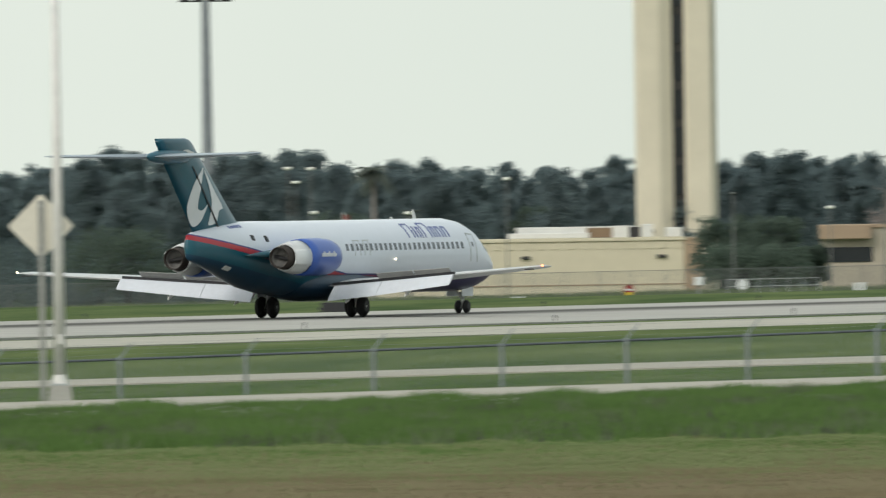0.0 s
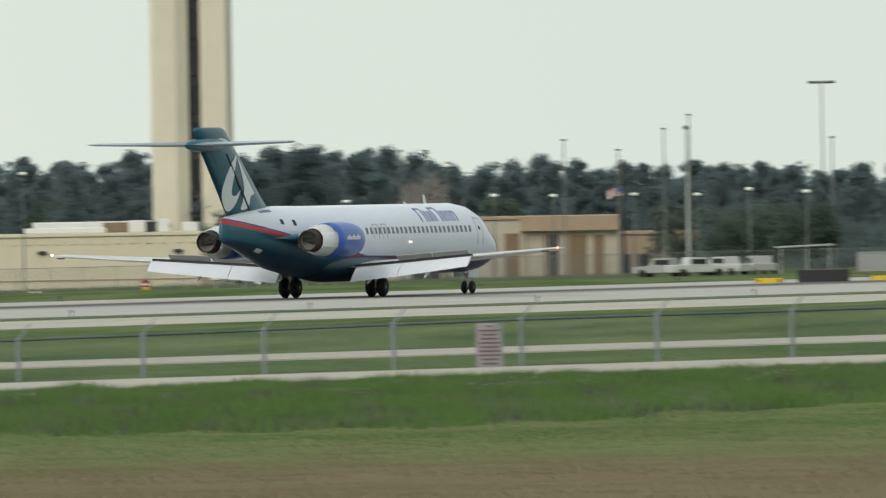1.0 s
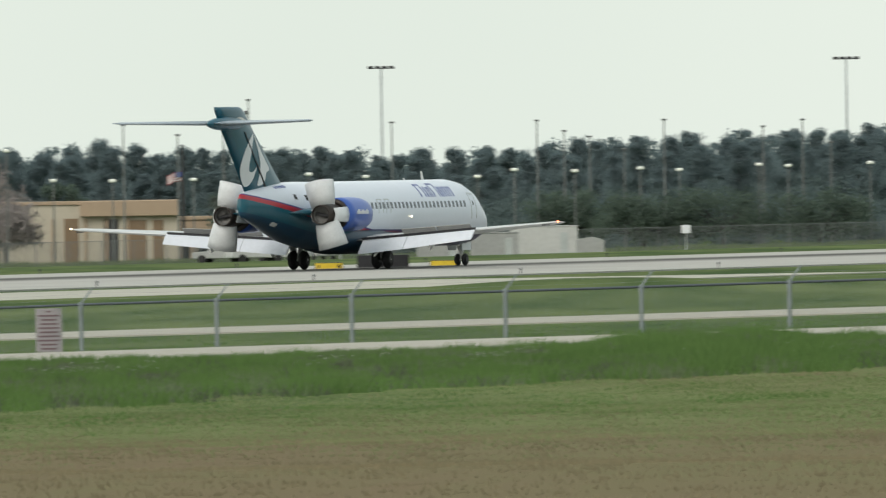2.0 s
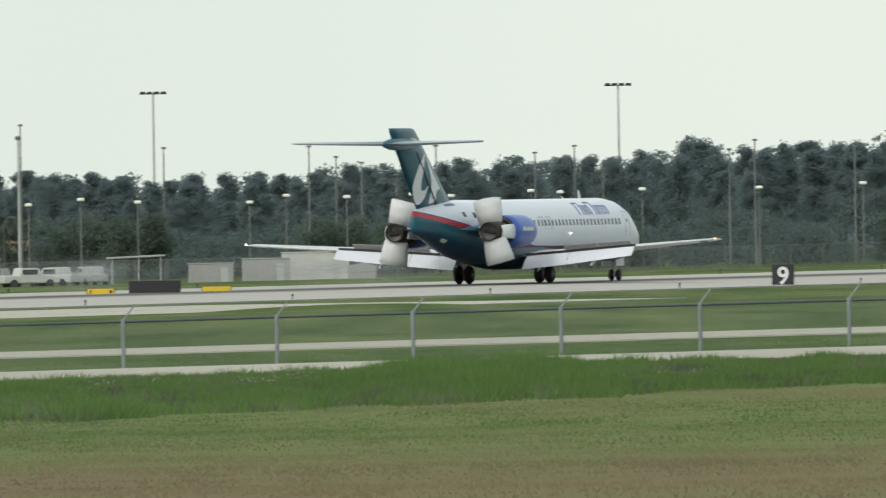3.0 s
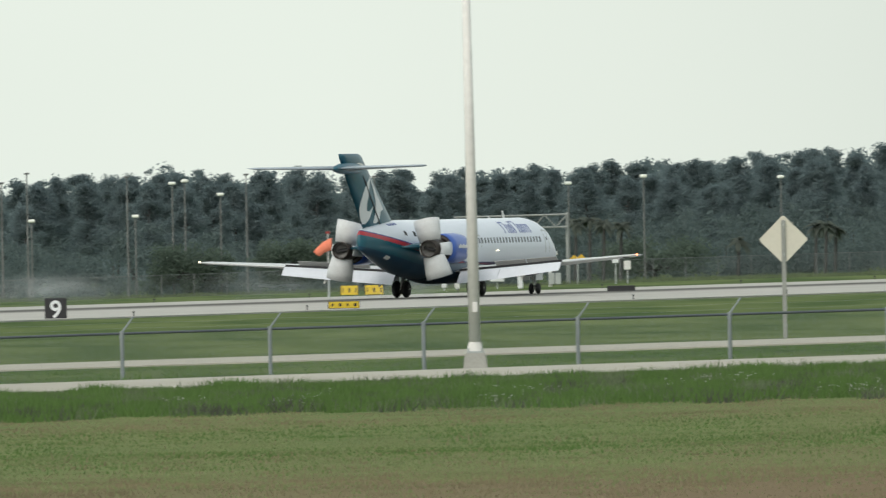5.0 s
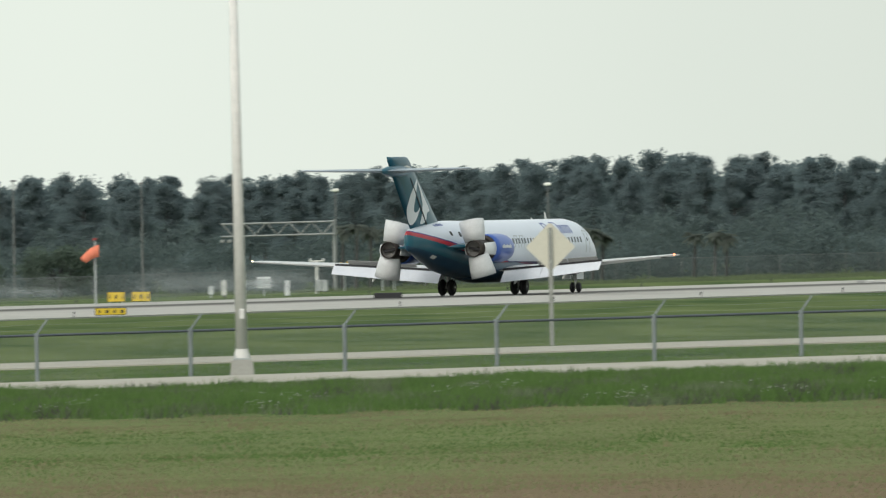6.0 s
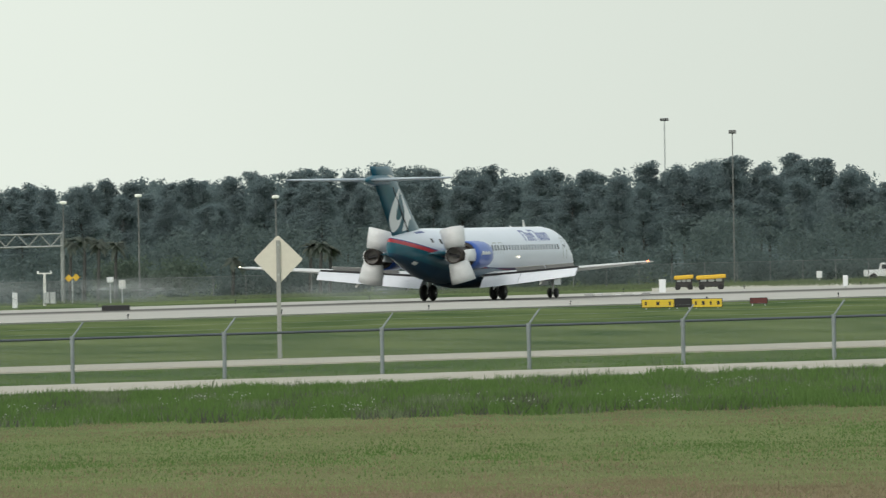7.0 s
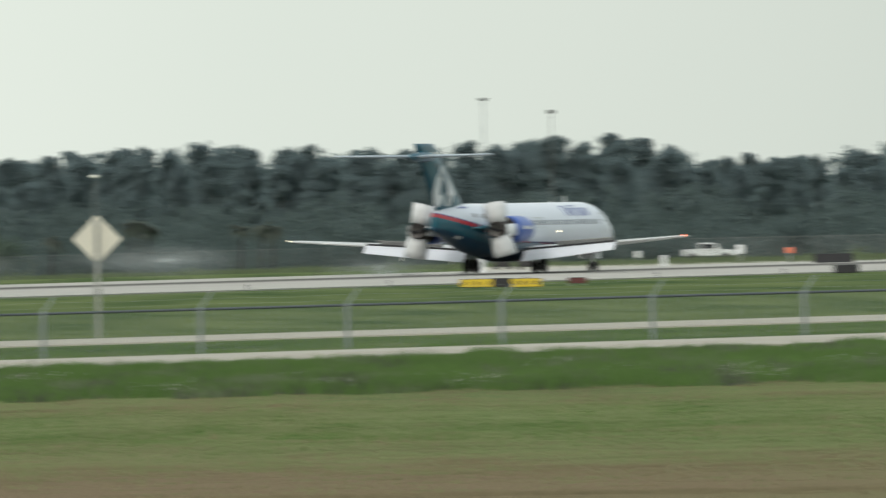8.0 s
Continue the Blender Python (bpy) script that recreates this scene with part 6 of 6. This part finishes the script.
# added grass band whose grey-green imitates the haze before the wood
tufts("far_rough_grass", -900, 5450, 1755, 1890, 0.5, lambda u, d: 0.3, 0.8, 6, WEED, 27, "grey-green grass added to imitate haze beyond the far fence")
tufts("verge_grass", -900, 5450, 466, 474, 5.0, lambda u, d: 0.12, 0.3, 8, BLADE, 5, "grass verge behind the road")
tufts("field_grass", -900, 5450, 640, 756, 0.5, lambda u, d: 0.07, 0.5, 9, BLADE, 7, "rough airfield grass beyond the fence")


def make_flowers():
    rng = np.random.default_rng(12)
    vs, fs = [], []
    for i in range(9000):
        u, d = rng.uniform(-900, 5450), rng.uniform(352, 400)
        if noise.noise((u * 0.006, d * 0.06, 9)) < 0.22:
            continue
        x, y = spot(u, d)
        z = ground_z(x, y) + rng.uniform(0.08, 0.2)
        r = rng.uniform(0.005, 0.013)
        o = len(vs)
        vs += [(x - r, y, z), (x + r, y, z), (x, y, z + r * 1.4), (x, y, z - r)]
        fs += [(o, o + 1, o + 2), (o, o + 1, o + 3)]
    tagged(raw("wild_flowers", vs, fs, FLOWER), "small white wild flowers in the long grass", "flowers", kind="stuff")


make_flowers()


# ---- tyre smoke and dust ----
def smoke_material(name, colour, thick):
    """Drifting smoke: densest in the middle of each puff, thinning out unevenly to its rim."""
    m = mat(name, colour, 1.0, vary=0.1, shine=0.0)
    n, l = m.node_tree.nodes, m.node_tree.links
    tc, grad = n.new("ShaderNodeTexCoord"), n.new("ShaderNodeTexGradient")
    grad.gradient_type = "QUADRATIC_SPHERE"
    flat = n.new("ShaderNodeMapping")
    flat.inputs["Scale"].default_value = (1, 0, 1)
    l.new(tc.outputs["Object"], flat.inputs["Vector"])
    l.new(flat.outputs[0], grad.inputs["Vector"])
    nz = n.new("ShaderNodeTexNoise")
    nz.inputs["Scale"].default_value, nz.inputs["Detail"].default_value = 2.2, 4
    wisp = n.new("ShaderNodeMapRange")
    for key, v in (("From Min", 0.3), ("From Max", 0.72), ("To Min", 0.0), ("To Max", thick)):
        wisp.inputs[key].default_value = v
    info, shift = n.new("ShaderNodeObjectInfo"), n.new("ShaderNodeVectorMath")
    l.new(tc.outputs["Object"], shift.inputs[0])
    l.new(info.outputs["Random"], shift.inputs[1])
    grow = n.new("ShaderNodeVectorMath")
    grow.operation = "SCALE"
    grow.inputs["Scale"].default_value = 9.0
    l.new(info.outputs["Random"], grow.inputs[0])
    l.new(grow.outputs[0], shift.inputs[1])
    l.new(shift.outputs[0], nz.inputs["Vector"])
    l.new(nz.outputs["Fac"], wisp.inputs["Value"])
    dense = n.new("ShaderNodeMath")
    dense.operation = "MULTIPLY"
    l.new(grad.outputs["Fac"], dense.inputs[0])
    l.new(wisp.outputs[0], dense.inputs[1])
    t, x = n.new("ShaderNodeBsdfTransparent"), n.new("ShaderNodeMixShader")
    l.new(dense.outputs[0], x.inputs[0])
    l.new(t.outputs[0], x.inputs[1])
    passing, half = n.new("ShaderNodeBsdfTranslucent"), n.new("ShaderNodeMixShader")
    passing.inputs["Color"].default_value = (*colour, 1)
    half.inputs[0].default_value = 0.5
    l.new(n["Principled BSDF"].outputs[0], half.inputs[1])
    l.new(passing.outputs[0], half.inputs[2])
    l.new(half.outputs[0], x.inputs[2])
    l.new(x.outputs[0], n["Material Output"].inputs["Surface"])
    return m


SMOKE = smoke_material("tyre_smoke", (0.3, 0.36, 0.46), 1.0)
DUST = smoke_material("pale_dust", (0.38, 0.42, 0.43), 1.0)


def make_puffs(name, count, size, material, seed, label, category):
    """Rounded lumps of smoke, each stretched to its own size."""
    rng = np.random.default_rng(seed)
    whole = thing(name, 0, 0, 0, 0, label, category)
    bm = bmesh.new()
    bmesh.ops.create_icosphere(bm, subdivisions=3, radius=1.0)
    for v in bm.verts:
        v.co *= 0.92 + 0.1 * noise.noise(v.co * 2.3)
    bmesh.ops.delete(bm, geom=[v for v in bm.verts if v.co.y > 0.1], context="VERTS")
    first = part("puff", bm, material, whole, smooth=True)
    puffs = [first]
    for i in range(count - 1):
        ob = new("puff", first.data)
        ob.parent = whole
        puffs.append(ob)
    for ob in puffs:
        k = rng.uniform(0.8, 1.25)
        ob.scale = (size[0] * k, size[1] * k, size[2] * rng.uniform(0.8, 1.2))
        ob.visible_shadow = False
    return [(ob, rng.uniform(-1, 1), rng.uniform(-1, 1), rng.uniform(0, 1)) for ob in puffs]


smoke_puffs = make_puffs("tyre_smoke", 6, (3.0, 2.0, 1.8), SMOKE, 31, "thin bluish tyre smoke drifting behind the aircraft", "smoke")
dust_puffs = make_puffs("dust_cloud", 15, (6.5, 4.0, 1.5), DUST, 33, "low pale dust blown up behind the aircraft", "dust")

# ---- what moves ----
ROLL = ((0, 0.0), (0.2, 13.2), (0.4, 26.4), (0.5, 32.4), (1, 65.8), (1.5, 97.6), (2, 130.1), (2.2, 142.8), (3.5, 222.2), (4, 252.6), (4.2, 264.4), (5.3, 326.3), (5.5, 337.2),
        (6, 365.4), (6.5, 391.8), (7, 419.5), (7.5, 444.8), (7.9, 465.2), (8, 470.6))


def motions():
    rows = []
    for t, way in ROLL:
        p = TOUCH + ALONG * way
        rows.append((t, pose(p.x, p.y, 0.06, 0, 0, -20.9 - 0.8 * max(0.0, 1 - t / 2.2) - 2.2 * max(0.0, (t - 4.8) / 3.2))))
    walk(airliner, rows)
    for bk, cx, cz, side, up in buckets:
        rows = []
        for t, open_by in ((0, 0), (1.3, 0), (1.5, 28), (1.7, 70), (1.9, 82), (8.0, 82)):
            k = open_by / 82
            m = pose(cx, -9.35 + 0.3 * k, cz) @ pose(0, 0, 0, 0, -side * 13, 0) @ pose(0, 0, up * 0.22 * k, up * open_by, 0, 0)
            rows.append((t, m))
        walk(bk, rows)
    # smoke rises from the left main wheels and spreads, then hangs
    start = TOUCH - RIGHT * 2.4
    for i, (p, a, b, c) in enumerate(smoke_puffs):
        rows = []
        b = (i - 2.5) / 2.5
        for t, grow in ((0, 0.0), (0.25, 0.6), (0.5, 0.9), (1.0, 1.15), (2.0, 1.4), (8.0, 2.2)):
            o = start + RIGHT * (a * (1.0 + 2.0 * grow) - 0.4 * grow) + ALONG * (b * (0.6 + 9.0 * grow) + 2.0 * grow)
            rows.append((t, pose(o.x, o.y, min(0.3, 5.0 * grow - 2.7) + c * 3.0 * grow, 0, 0, 15 * a)))
        walk(p, rows)
    # dust swirls up where the blown air meets the ground, each puff in its turn
    for i, (p, a, b, c) in enumerate(dust_puffs):
        t0 = 2.0 + 0.38 * i
        way = np.interp(t0, [t for t, _ in ROLL], [w for _, w in ROLL])
        o = TOUCH + ALONG * (way + 48 + 4 * b) - RIGHT * (16 + 6 * a)
        rows = [(0, pose(o.x, o.y, -2.2))] + [(t, pose(o.x - dx, o.y, z)) for t, dx, z in ((t0, 0.0, -2.2), (t0 + 0.35, 0.5, 0.3), (t0 + 0.8, 1.0, 0.8 + 0.4 * c)) if t < 7.9]
        rows.append((8.0, pose(o.x - 2.5, o.y, (1.0 + 0.5 * c) if t0 < 7.0 else 0.2)))
        walk(p, rows)


motions()
